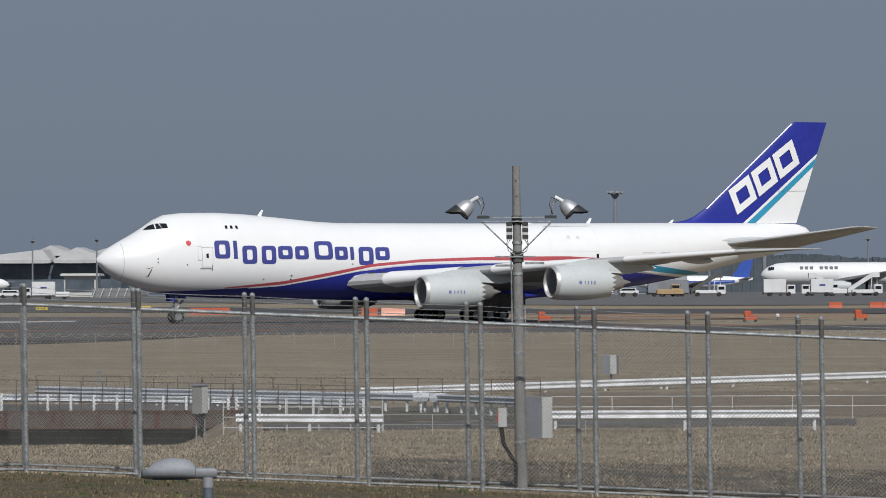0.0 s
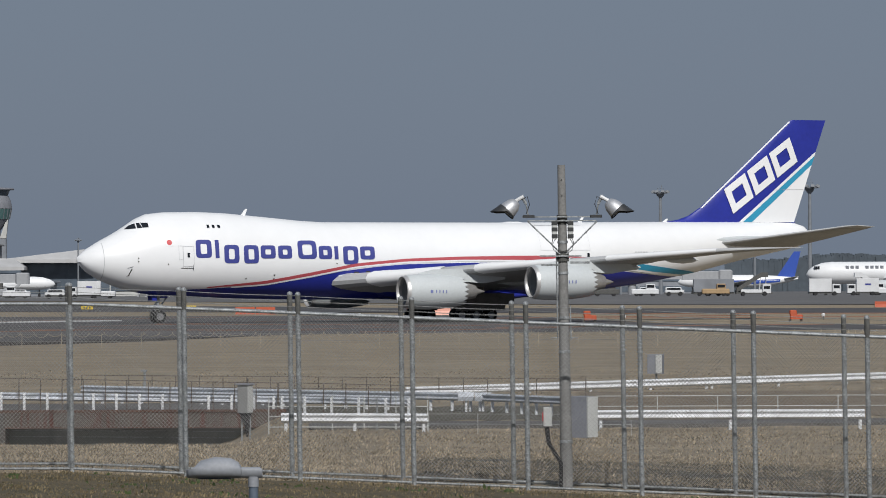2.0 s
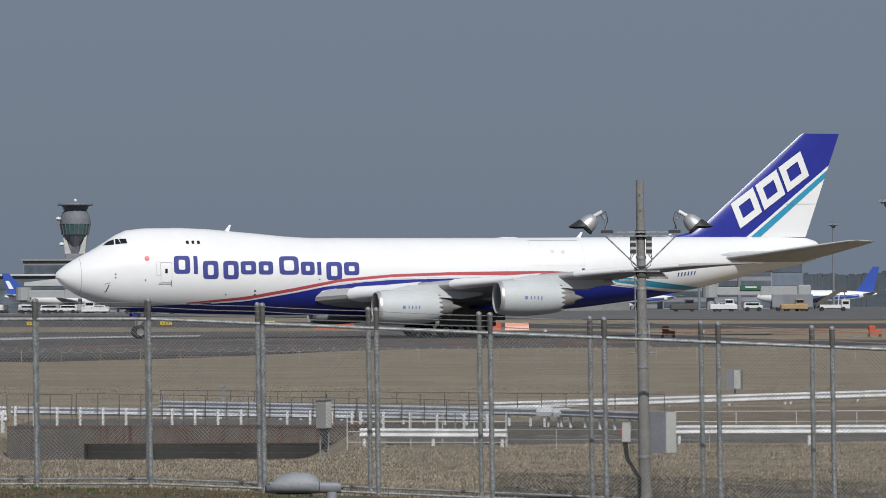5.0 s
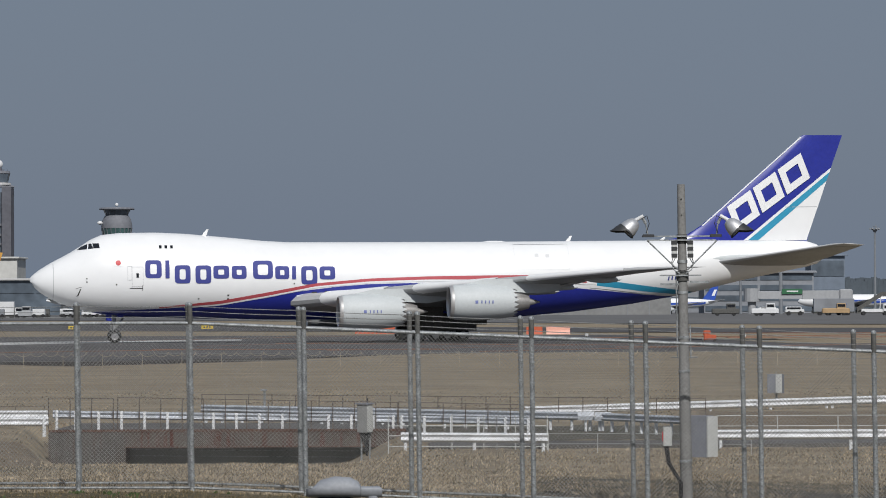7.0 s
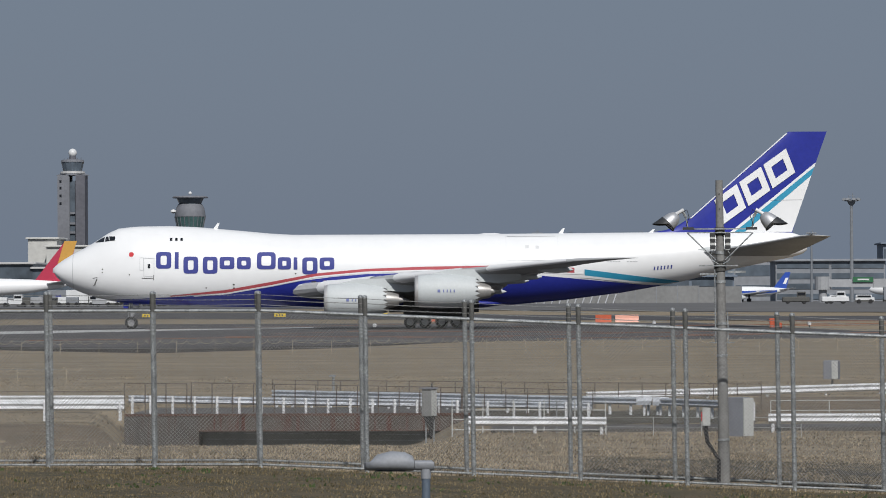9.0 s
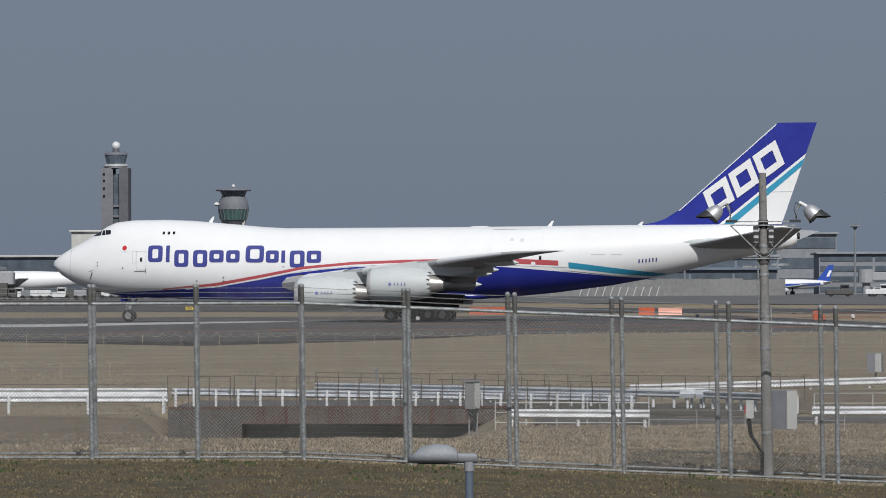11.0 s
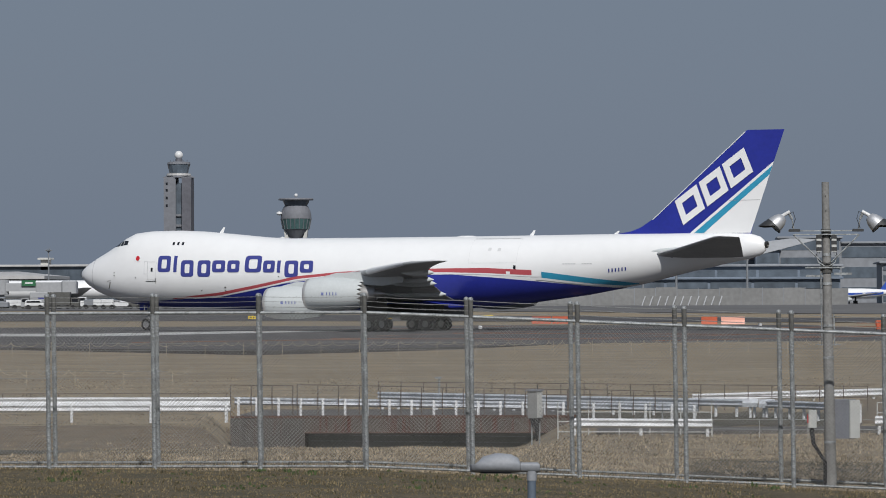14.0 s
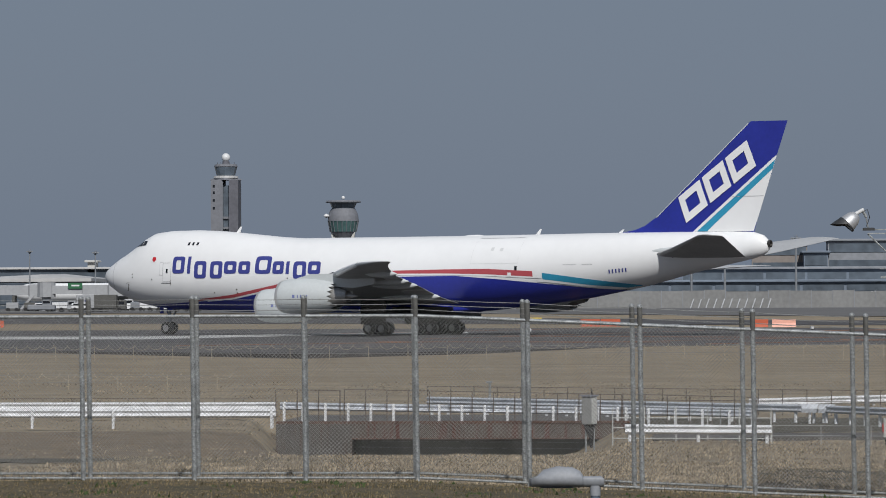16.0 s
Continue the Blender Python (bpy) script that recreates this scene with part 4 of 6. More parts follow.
# ---- floodlight pole with its boxes ----
def flood_pole():
    y = 80.6
    base = spot(305.8, 346, y)
    pole = thing("floodlight_pole", pose(base.x, y, base.z), "weathered grey concrete pole with two floodlights on a cross-arm", "lamp post")
    H = spot(298, -219.7, y).z - base.z
    lean = (298 - 305.8) * y / FAR / H

    def at(z, dx=0.0, dy=0.0):
        return Vector((lean * z + dx, dy, z))
    part("shaft", Form().tube([at(-0.4), at(H * 0.5), at(H)], [0.116, 0.093, 0.068], 20), CONCPOLE, pole, smooth=40)
    for z in (0.75, 2.35, 2.95, 3.75, 4.3, 4.72):
        part("steel_band", Form().tube([at(z), at(z + 0.05)], 0.122 - 0.007 * z, 20), GALV, pole, smooth=40)
    za = 4.78
    for k, z in enumerate((za - 0.005, za - 0.075)):
        part("cross_arm", Form().box(-0.72 + 0.1 * k, 0.70 - 0.1 * k, -0.13, -0.08, z - 0.011, z + 0.011, Matrix.Translation((lean * za, 0, 0))), GALV, pole, "thin steel cross-arm")
    part("arm_collar", Form().tube([at(za - 0.13), at(za + 0.03)], 0.092, 16), SLEEVE, pole, "dark clamp collar")
    part("lower_collar", Form().tube([at(za - 0.80), at(za - 0.62)], 0.108, 16), SLEEVE, pole, "dark clamp collar")
    part("lower_arm", Form().box(-0.40, 0.34, -0.13, -0.10, za - 0.715, za - 0.69, Matrix.Translation((lean * za, 0, 0))), GALV, pole, "short steel cross-bar")
    part("bolt", Form().tube([at(za + 0.38, 0, -0.09), at(za + 0.38, 0, -0.06)], 0.012, 8), SLEEVE, pole)
    part("bolt", Form().tube([at(za + 0.66, 0, -0.09), at(za + 0.66, 0, -0.06)], 0.012, 8), SLEEVE, pole)
    for s in (-1, 1):
        part("brace", Form().tube([at(za - 0.08, s * 0.62, -0.1), at(za - 0.60, s * 0.09, -0.1)], 0.015, 6), GALV, pole)
        part("junction_box", Form().slab(-0.048, 0.048, -0.05, 0.05, -0.15, 0.15, 0.01, Matrix.Translation(at(za - 0.25, s * 0.142, -0.1))), BOXGREY, pole, "small grey junction box")
        for zs in (-0.10, 0.02, 0.13):
            part("black_strap", Form().box(-0.052, 0.052, -0.054, 0.054, -0.035, 0.035, Matrix.Translation(at(za - 0.25 + zs, s * 0.142, -0.1))), SHADEBLACK, pole)
        part("drip_cable", Form().tube([at(za - 0.40, s * 0.13, -0.12), at(za - 0.50, s * 0.19, -0.12), at(za - 0.60, s * 0.16, -0.13), at(za - 0.67, s * 0.05, -0.13)], 0.011, 6), GALV, pole, "pale grey looped cable")
        part("arm_clamp", Form().slab(-0.105, 0.105, -0.06, 0.06, -0.022, 0.03, 0.01, Matrix.Translation(at(za + 0.0, s * 0.60, -0.1))), SHADEBLACK, pole, "dark bracket")
        # floodlight: a bowl turned outwards and down, a black visor, a white ballast arm
        fl = part("floodlight", Form().turn([(-0.18, 0.04), (-0.16, 0.085), (-0.08, 0.132), (0.02, 0.155), (0.08, 0.158), (0.085, 0.145), (0.04, 0.12)], "z", (0, 0, 0), 28, (True, True)), ALU, pole, "spun aluminium floodlight bowl", smooth=50, at=Matrix.Translation(at(za + 0.15, s * 0.93, -0.1)) @ Euler((radians(8), radians(s * 134), 0)).to_matrix().to_4x4())
        v = Form()
        for o in (0.0, 0.006):
            v.sheet([[Vector((-s * (0.162 + o) * math.cos(a), (0.162 + o) * math.sin(a), 0.07)) for a in (math.pi * (k / 6 - 1) for k in range(13))], [Vector((-s * ((0.17 + o) * math.cos(a) + 0.03 * max(0, math.cos(a))), (0.17 + o) * math.sin(a), 0.10 + 0.20 * max(0, math.cos(a)) ** 0.8)) for a in (math.pi * (k / 6 - 1) for k in range(13))]])
        part("visor", v, SHADEBLACK, fl, "black visor", smooth=40)
        part("lamp_glass", Form().turn([(0.07, 0.0), (0.072, 0.145)], "z", (0, 0, 0), 24), GLASS, fl)
        part("ballast_arm", Form().tube([at(za + 0.26, s * 0.86, -0.1), at(za + 0.36, s * 0.68, -0.1)], 0.035, 10), PAINTWHITE, pole, "white tubular arm")
        part("swivel", Form().tube([at(za + 0.34, s * 0.70, -0.1), at(za + 0.22, s * 0.64, -0.1)], 0.028, 8).tube([at(za + 0.22, s * 0.64, -0.1), at(za + 0.02, s * 0.61, -0.1)], 0.013, 8), GALV, pole)
        pts = [at(za + 0.30, s * 0.72, -0.12), at(za + 0.36, s * 0.62, -0.12), at(za + 0.22, s * 0.58, -0.12), at(za + 0.05, s * 0.64, -0.12)]
        part("cable", Form().tube(pts, 0.008, 6), CABLE, pole)
        part("cable", Form().tube([at(za - 0.38, s * 0.17, -0.1), at(za - 0.5, s * 0.2, -0.1), at(za - 0.6, s * 0.1, -0.13), at(za - 0.62, 0, -0.14)], 0.008, 6), CABLE, pole)
    for s, z0, z1 in ((-1, 2.6, 4.15), (1, 2.6, 3.2)):
        part("conduit", Form().tube([at(z0, s * 0.12, -0.06), at(z1, s * 0.115, -0.06)], 0.014, 6), GALV, pole)
    for x0, x1, z0 in ((-0.45, -0.1, 3.9), (0.08, 0.42, 3.94)):
        part("side_bracket", Form().box(x0, x1, -0.05, 0.05, z0, z0 + 0.04), GALV, pole)
    for z in (2.62, 2.86):
        part("step_bolt", Form().tube([at(z, -0.24, -0.03), at(z, 0.24, -0.03)], 0.012, 6), GALV, pole)
    # cabinet on the pole
    c = spot(336, 226, y)
    cab = part("cabinet", Form().slab(-0.26, 0.15, -0.16, 0.2, -0.37, 0.37, 0.012, Matrix.Translation((c.x - base.x - 0.02, 0.1, c.z - base.z)) @ pose(0, 0, 0, 0, 0, -24)), BOXDARK, pole, "blue-grey steel cabinet")
    # Pale slab paints the sunlit right face of the cabinet.
    part("cabinet_door", Form().slab(-0.11, 0.11, -0.02, 0.02, -0.36, 0.36, 0.006, Matrix.Translation((c.x - base.x + 0.15, -0.06, c.z - base.z)) @ pose(0, 0, 0, 0, 0, 30)), BOXGREY, cab, "right cabinet side, coloured pale as if sunlit")
    c = spot(270, 225, y)
    sb = part("switch_box", Form().slab(-0.08, 0.075, -0.1, 0.0, -0.17, 0.17, 0.012, Matrix.Translation((c.x - base.x + 0.02, -0.1, c.z - base.z))), BOXGREY, pole, "small white switch box")
    part("red_label", Form().box(-0.1, -0.082, -0.1, -0.02, -0.08, 0.08, Matrix.Translation((c.x - base.x + 0.02, -0.1, c.z - base.z))), FLAGRED, sb)
    for k in range(3):
        part("cable", Form().tube([(c.x - base.x - 0.03 + 0.03 * k, -0.12, c.z - base.z - 0.16), (c.x - base.x + 0.01 + 0.025 * k, -0.13, 0.75), (-0.13 + 0.022 * k, -0.13, 0.4), (-0.13 + 0.02 * k, -0.13, -0.05)], 0.016, 6), CABLE, pole, "black cable")


flood_pole()


def path_lamp():
    y = 62.0
    c = spot(-300, 316, y)
    lamp = thing("path_lamp", pose(c.x, y, ground_z(c.x, y)), "grey lamp post with a rounded flat hood", "lamp post")
    z = c.z - ground_z(c.x, y)
    rings = []
    for x, w, t, b in ((-0.48, 0.02, -0.10, -0.11), (-0.44, 0.10, -0.03, -0.12), (-0.30, 0.16, 0.12, -0.125), (-0.12, 0.18, 0.17, -0.13), (0.08, 0.17, 0.155, -0.13), (0.18, 0.13, 0.10, -0.125), (0.215, 0.10, 0.035, -0.12)):
        rings.append([(x * 1.08, w * math.cos(a), (t if math.sin(a) > 0 else -b) * math.sin(a) + z) for a in (2 * math.pi * k / 24 for k in range(24))])
    part("hood", Form().loft(rings), LAMPGREY, lamp, "rounded grey hood", smooth=45)
    rings = []
    for x, w, t, b in ((0.22, 0.095, 0.03, -0.12), (0.45, 0.09, 0.03, -0.125), (0.485, 0.07, 0.0, -0.115)):
        rings.append([(x * 1.08, w * math.cos(a), (t if math.sin(a) > 0 else -b) * math.sin(a) + z) for a in (2 * math.pi * k / 20 for k in range(20))])
    part("neck", Form().loft(rings), LAMPGREY, lamp, smooth=45)
    part("lens", Form().slab(-0.36, 0.1, -0.12, 0.12, -0.132, -0.122, 0.004, Matrix.Translation((0, 0, z))), GLASS, lamp)
    part("collar", Form().tube([(0.40, 0, z - 0.24), (0.40, 0, z - 0.1)], 0.075, 16), LAMPGREY, lamp, smooth=40)
    part("post", Form().tube([(0.40, 0, -0.2), (0.40, 0, z - 0.2)], 0.065, 16), POSTBLUE, lamp, "dark blue-grey post", smooth=40)


path_lamp()


# ---- guardrails and the ditch bridge ----
def guardrail(a, b, beams, spacing, beam_mat, post_mat, label, drop, kind_group="guardrails", tall=0.32, front=False):
    """From the place a to b (tops of the upper beam); beams are drops below it; posts go down by drop."""
    d = b - a
    L = d.length
    yaw = math.atan2(d.y, d.x)
    th = thing("guardrail", Matrix.Translation(a) @ pose(0, 0, 0, 0, 0, math.degrees(yaw)), label, "guardrail", kind_group)
    slope = d.z / L
    prof = [(0.0, 0), (-0.075, -0.045), (-0.088, -0.065), (-0.08, -0.082), (-0.012, -0.14), (-0.006, -0.16), (-0.012, -0.18), (-0.08, -0.225), (-0.088, -0.245), (-0.08, -0.262), (-0.01, -0.32), (0.004, -0.318), (-0.06, -0.262), (-0.07, -0.245), (-0.06, -0.228), (0.004, -0.182), (0.01, -0.16), (0.004, -0.138), (-0.06, -0.083), (-0.07, -0.066), (-0.06, -0.05), (0.014, -0.004)]
    for bd in beams:
        n = max(1, round(L / 4.0))
        for i in range(n):
            x0, x1 = L * i / n, L * (i + 1) / n + (0.12 if i < n - 1 else 0)
            off = -0.006 * (i % 2)
            part("beam", Form().loft([[(x, py + off, pz * tall / 0.32 - bd + slope * x) for py, pz in prof] for x in (x0, x1)]), beam_mat, th, smooth=20)
    n = max(1, round(L / spacing))
    f = Form().slab(-0.05, 0.05, -0.15, -0.085, -drop - 0.02, 0.03, 0.01) if front else Form().tube([(0, 0.07, 0.0), (0, 0.07, -drop - 0.3)], 0.06, 10)
    me = f.mesh("post", post_mat, 40)
    for i in range(n + 1):
        x = min(L - 0.15, max(0.15, L * i / n))
        part("post", me, None, th, at=pose(x, 0, slope * x - 0.02))
    return th


def pipe_fence(a, b, top, rails, spacing, r, material, label, group):
    d = b - a
    L, yaw = math.hypot(d.x, d.y), math.atan2(d.y, d.x)
    th = thing("railing", Matrix.Translation(a) @ pose(0, 0, 0, 0, 0, math.degrees(yaw)), label, "railing", group)
    n = max(1, round(L / spacing))
    me = Form().tube([(0, 0, -0.04), (0, 0, top)], r, 6).mesh("post", material, 40)
    for i in range(n + 1):
        part("post", me, None, th, at=pose(L * i / n, 0, d.z * i / n))
    for h in rails:
        part("rail", Form().tube([(0, 0, h), (L, 0, h + d.z)], r * 0.8, 6), material, th)


WR = "white corrugated guardrail on short posts in the grass"
guardrail(spot(-1700, 187, 160), spot(-823, 188, 160), [0.0], 3.0, RAILWHITE, RAILWHITE, WR, 0.66, front=True)
guardrail(spot(-1700, 175, 170), spot(-823, 176, 170), [0.0], 3.0, RAILWHITE, RAILWHITE, WR, 0.66)
guardrail(mid(-815, 180.5, 164.2), mid(-205, 191.5, 164.2), [0.0], 0.85, RAILGREY, RAILWHITE, "weathered grey guardrail with pale posts on the ditch bridge", 0.70, tall=0.29, front=True)
guardrail(mid(-203, 191.5, 164.2), mid(35, 197, 163.0), [0.0], 1.0, RAILGREY, RAILWHITE, "weathered grey guardrail ending beside the service path", 0.62, tall=0.27, front=True)
guardrail(mid(-551, 171, 175), mid(140, 187.5, 165.5), [0.0], 0.95, RAILGREY, RAILWHITE, "long weathered grey guardrail behind the ditch bridge", 0.62, tall=0.29)
guardrail(mid(146, 187.8, 165.4), mid(330, 195.5, 160), [0.0], 0.95, RAILGREY, RAILWHITE, "weathered grey guardrail running on beside the service path", 0.62, tall=0.29)
for u_, d_, h_ in ((128, 165.5, 186.5), (158, 165.2, 187.5)):
    p_ = mid(u_, h_, d_)
    cap_ = thing("rail_end_cap", pose(p_.x, p_.y - 0.16, p_.z), "pale flared end cap of a guardrail", "guardrail", "guardrails")
    part("plate", Form().loft([[(x, -0.03 - q, 0.02), (x, -0.06 - q, -0.15), (x, -0.03 - q, -0.3), (x, 0.03, -0.3), (x, 0.03, 0.02)] for x, q in ((-0.3, 0.0), (0.0, 0.03), (0.3, 0.0))]), RAILGREY, cap_)
    part("post", Form().tube([(0, 0.08, 0.0), (0, 0.08, -1.3)], 0.05, 8), RAILWHITE, cap_)
guardrail(spot(20, 172, 181), spot(560, 157, 190), [0.0], 3.4, RAILWHITE, RAILWHITE, "long white corrugated guardrail climbing the bank", 0.75, tall=0.34)
guardrail(spot(560.2, 157, 190), spot(1150, 142, 200), [0.0], 3.4, RAILWHITE, RAILWHITE, "long white corrugated guardrail climbing the bank", 0.8, tall=0.34)
guardrail(spot(-199, 217, 148), spot(61, 219, 148), [0.0], 2.2, RAILWHITE, RAILWHITE, "short white corrugated guardrail beside the ditch", 0.72)
guardrail(spot(358, 214, 148), spot(834, 214, 148), [0.0], 4.0, RAILWHITE, RAILWHITE, "white corrugated guardrail in the dead grass", 0.72)
PF = "thin rusty pipe railing over the ditch bridge"
pipe_fence(mid(-823, 213, 163.9), mid(-708, 214.5, 163.9), 1.13, (1.12,), 0.79, 0.022, RUSTPIPE, PF, "bridge railings")
pipe_fence(mid(-700, 214.5, 163.9), mid(-205, 225, 163.9), 1.17, (1.16,), 0.79, 0.022, RUSTPIPE, PF, "bridge railings")
pipe_fence(mid(-203, 225, 163.9), mid(35, 232, 162.8), 1.2, (1.18,), 0.9, 0.02, RUSTPIPE, "thin rusty pipe railing beside the service path", "bridge railings")
pipe_fence(mid(-551, 200, 177), mid(340, 212, 172), 1.06, (1.04, 0.6), 0.95, 0.02, RUSTPIPE, "thin rusty pipe railing behind the guardrails", "bridge railings")
pipe_fence(mid(-221, 257, 149.5), mid(60, 258, 149.5), 1.24, (0.88, 0.55, 0.2), 1.0, 0.024, BOXGREY, "pale pipe railing behind the short guardrail", "service railings")
pipe_fence(spot(360, 232, 158), spot(1000, 232, 158), 0.85, (0.84, 0.48), 2.2, 0.022, BOXGREY, "thin grey pipe railing in the grass", "service railings")
pipe_fence(spot(62, 258, 146), spot(420, 262, 140), 0.72, (0.7, 0.38), 2.1, 0.011, BOXGREY, "low fence of thin pale wires in the dead grass", "service railings")
pipe_fence(spot(-1500, 208, 178), spot(-830, 208, 178), 0.9, (0.88,), 1.15, 0.015, RUSTPIPE, "thin wire fence on rusty posts", "service railings")
pipe_fence(spot(-30, 248, 149), spot(-29, 248, 149), 1.1, (), 0.1, 0.02, GALV, "thin grey marker post", "service railings")


def ditch_bridge():
    y = 163.75
    a, b = mid(-823, 215, y), mid(-190, 215, y)
    th = thing("ditch_bridge", pose(0, 0, 0), "rusty brown steel bridge girder over a dry ditch", "bridge")
    G = 0.62
    part("girder", Form().box(a.x + 2.8, b.x, y, y + 0.35, a.z - G, a.z - 0.09), RUST, th, "rust-streaked brown steel girder")
    part("flange", Form().box(a.x, b.x, y - 0.02, y + 0.4, a.z - 0.09, a.z + 0.0), RUSTEDGE, th, "rusty top flange")
    part("flange", Form().box(a.x + 2.8, b.x, y - 0.03, y + 0.4, a.z - G - 0.04, a.z - G), RUSTEDGE, th)
    part("deck", Form().box(a.x + 0.1, b.x, y + 0.35, y + 10.5, a.z - 0.3, a.z - 0.02), CONCRETE, th)
    part("abutment", Form().box(a.x, a.x + 2.8, y - 0.05, y + 10.5, a.z - 1.7, a.z - 0.1), ABUT, th, "rust-stained grey concrete abutment")
    part("back_wall", Form().box(a.x, b.x, y + 1.6, y + 2.0, a.z - 1.9, a.z - 0.3), PALEWALL, th)
    for h in (0.75, 0.98):
        part("pipe", Form().tube([(a.x + 2.9, y + 1.1, a.z - h), (b.x, y + 1.1, a.z - h - 0.1)], 0.025, 6), GALV, th, "thin grey pipe under the girder")


ditch_bridge()


def control_box():
    c = spot(-262, 192, 145)
    z0 = ground_z(c.x, 145)
    th = thing("control_box", pose(c.x, 145, z0), "pale grey control cabinet on a pipe stand with black cables", "cabinet")
    z = c.z - z0
    part("cabinet", Form().slab(-0.2, 0.17, -0.18, 0.18, z - 0.45, z + 0.45, 0.015, pose(0, 0, 0, 0, 0, -28)), BOXMID, th, "grey cabinet body in a shaded tone")
    # The sunlit side as a paler slab against the shaded body.
    part("cabinet_side", Form().slab(0.172, 0.186, -0.17, 0.17, z - 0.43, z + 0.43, 0.004, pose(0, 0, 0, 0, 0, -28)), BOXGREY, th, "cabinet side coloured pale as if sunlit")
    part("roof", Form().slab(-0.25, 0.22, -0.23, 0.23, z + 0.45, z + 0.5, 0.01, pose(0, 0, 0, 0, 0, -28)), BOXDARK, th)
    for x in (-0.12, 0.14):
        part("stand_leg", Form().tube([(x, 0, -0.2), (x, 0, z - 0.44)], 0.03, 8), GALV, th)
    for k in range(5):
        part("cable", Form().tube([(-0.18 + 0.09 * k, -0.05, z - 0.44), (-0.1 + 0.05 * k, -0.08, z - 0.62), (0.02 + 0.02 * k, -0.06, z - 0.85), (0.05, 0, z - 1.2)], 0.042, 6), CABLE, th)
    part("finial", Form().tube([(0.08, 0, z + 0.48), (0.08, 0, z + 0.66)], 0.02, 6), CABLE, th)
    c = spot(465, 133, 196)
    th = thing("meter_cabinet", pose(c.x, 196, ground_z(c.x, 196)), "blue-grey steel cabinet on a post beside the guardrail", "cabinet")
    z = c.z - ground_z(c.x, 196)
    part("cabinet", Form().slab(-0.36, 0.3, -0.25, 0.25, z - 0.42, z + 0.42, 0.02, pose(0, 0, 0, 0, 0, -15)), BOXDARK, th)
    part("cabinet_door", Form().slab(0.02, 0.30, -0.28, -0.25, z - 0.4, z + 0.4, 0.01, pose(0, 0, 0, 0, 0, -15)), BOXGREY, th)
    part("stand_leg", Form().tube([(0, 0, -0.2), (0, 0, z - 0.4)], 0.05, 8), GALV, th)
    c = spot(-440, 160, 178)
    th = thing("stub_post", pose(c.x, 178, ground_z(c.x, 178)), "short grey post with a small flat head", "post")
    z = spot(-440, 142, 178).z - ground_z(c.x, 178)
    part("post", Form().tube([(0, 0, -0.2), (0, 0, z)], 0.05, 8), GALV, th)
    part("head", Form().slab(-0.16, 0.1, -0.1, 0.1, z - 0.02, z + 0.06, 0.01), GALV, th)


control_box()


# low perimeter fences with coiled wire
def coil_fence(y, x0, x1, label, tall):
    th = thing("coil_fence", pose(0, 0, 0), label, "fence", "coiled wire fences")
    me = Form().tube([(0, 0, -0.1), (0, 0, tall)], 0.02, 6).mesh("post", COILWIRE)
    for i in range(int((x1 - x0) / 2.3) + 1):
        x = x0 + i * 2.3
        part("post", me, None, th, at=pose(x, y, ground_z(x, y)))
    f = Form()
    for i in range(int((x1 - x0) / 0.8)):
        x = x0 + (i + 0.5) * 0.8
        pts = []
        for k in range(9):
            a = math.pi * (1.0 + k / 8)
            pts.append((x + 0.42 * math.cos(a) * (1 + 0.25 * noise.noise(Vector((i * 1.7, 0, 0)))), y + 0.2 * math.sin(2 * a), ground_z(x, y) + tall + 0.05 + (0.26 + 0.12 * noise.noise(Vector((i * 2.3, 4, 0)))) * math.sin(a)))
        f.tube(pts, 0.015, 4, False)
    tagged(part("coiled_wire", f, COILWIRE, th), kind="stuff")
    n = int((x1 - x0) / 4) + 1
    for h in (tall * 0.45, tall * 0.95):
        part("strand", Form().tube([(x0 + 4 * i, y, ground_z(x0 + 4 * i, y) + h) for i in range(n)], 0.011, 4), WIRE, th)


coil_fence(262, -56, 57, "low wire fence with coiled razor wire along the taxiway grass", 0.85)
coil_fence(206, -40, -22.5, "low bleached wire fence with coils in the dead grass", 0.7)


# ---- grass ----
def blades(name, n, x0, x1, y0, y1, h0, h1, material, label, seed, keep=None, width=0.012):
    rng = np.random.default_rng(seed)
    xs, ys = rng.uniform(x0, x1, n * 2), rng.uniform(y0, y1, n * 2)
    v, fs = [], []
    c = 0
    for x, y, r1, r2, r3 in zip(xs, ys, rng.random(n * 2), rng.random(n * 2), rng.random(n * 2)):
        if keep and not keep(x, y):
            continue
        c += 1
        if c > n:
            break
        z = ground_z(x, y)
        h = h0 + (h1 - h0) * r1 * (0.5 + noise.noise(Vector((x * 0.7, y * 0.7, 9))))
        h = max(h0 * 0.6, h)
        a = r2 * 6.283
        dx, dy = math.cos(a) * width * (1 + r3), math.sin(a) * width * (1 + r3)
        lx, ly = (r3 - 0.5) * h * 1.2, (r2 - 0.5) * h * 1.2
        i = len(v)
        v += [(x - dx, y - dy, z - 0.02), (x + dx, y + dy, z - 0.02), (x + lx * 0.4 + dx * 0.6, y + ly * 0.4, z + h * 0.6), (x + lx, y + ly, z + h)]
        fs += [(i, i + 1, i + 2), (i, i + 2, i + 3)]
    me = bpy.data.meshes.new(name)
    me.from_pydata(v, [], fs)
    me.materials.append(material)
    tagged(new(name, me), label, "grass", kind="stuff")


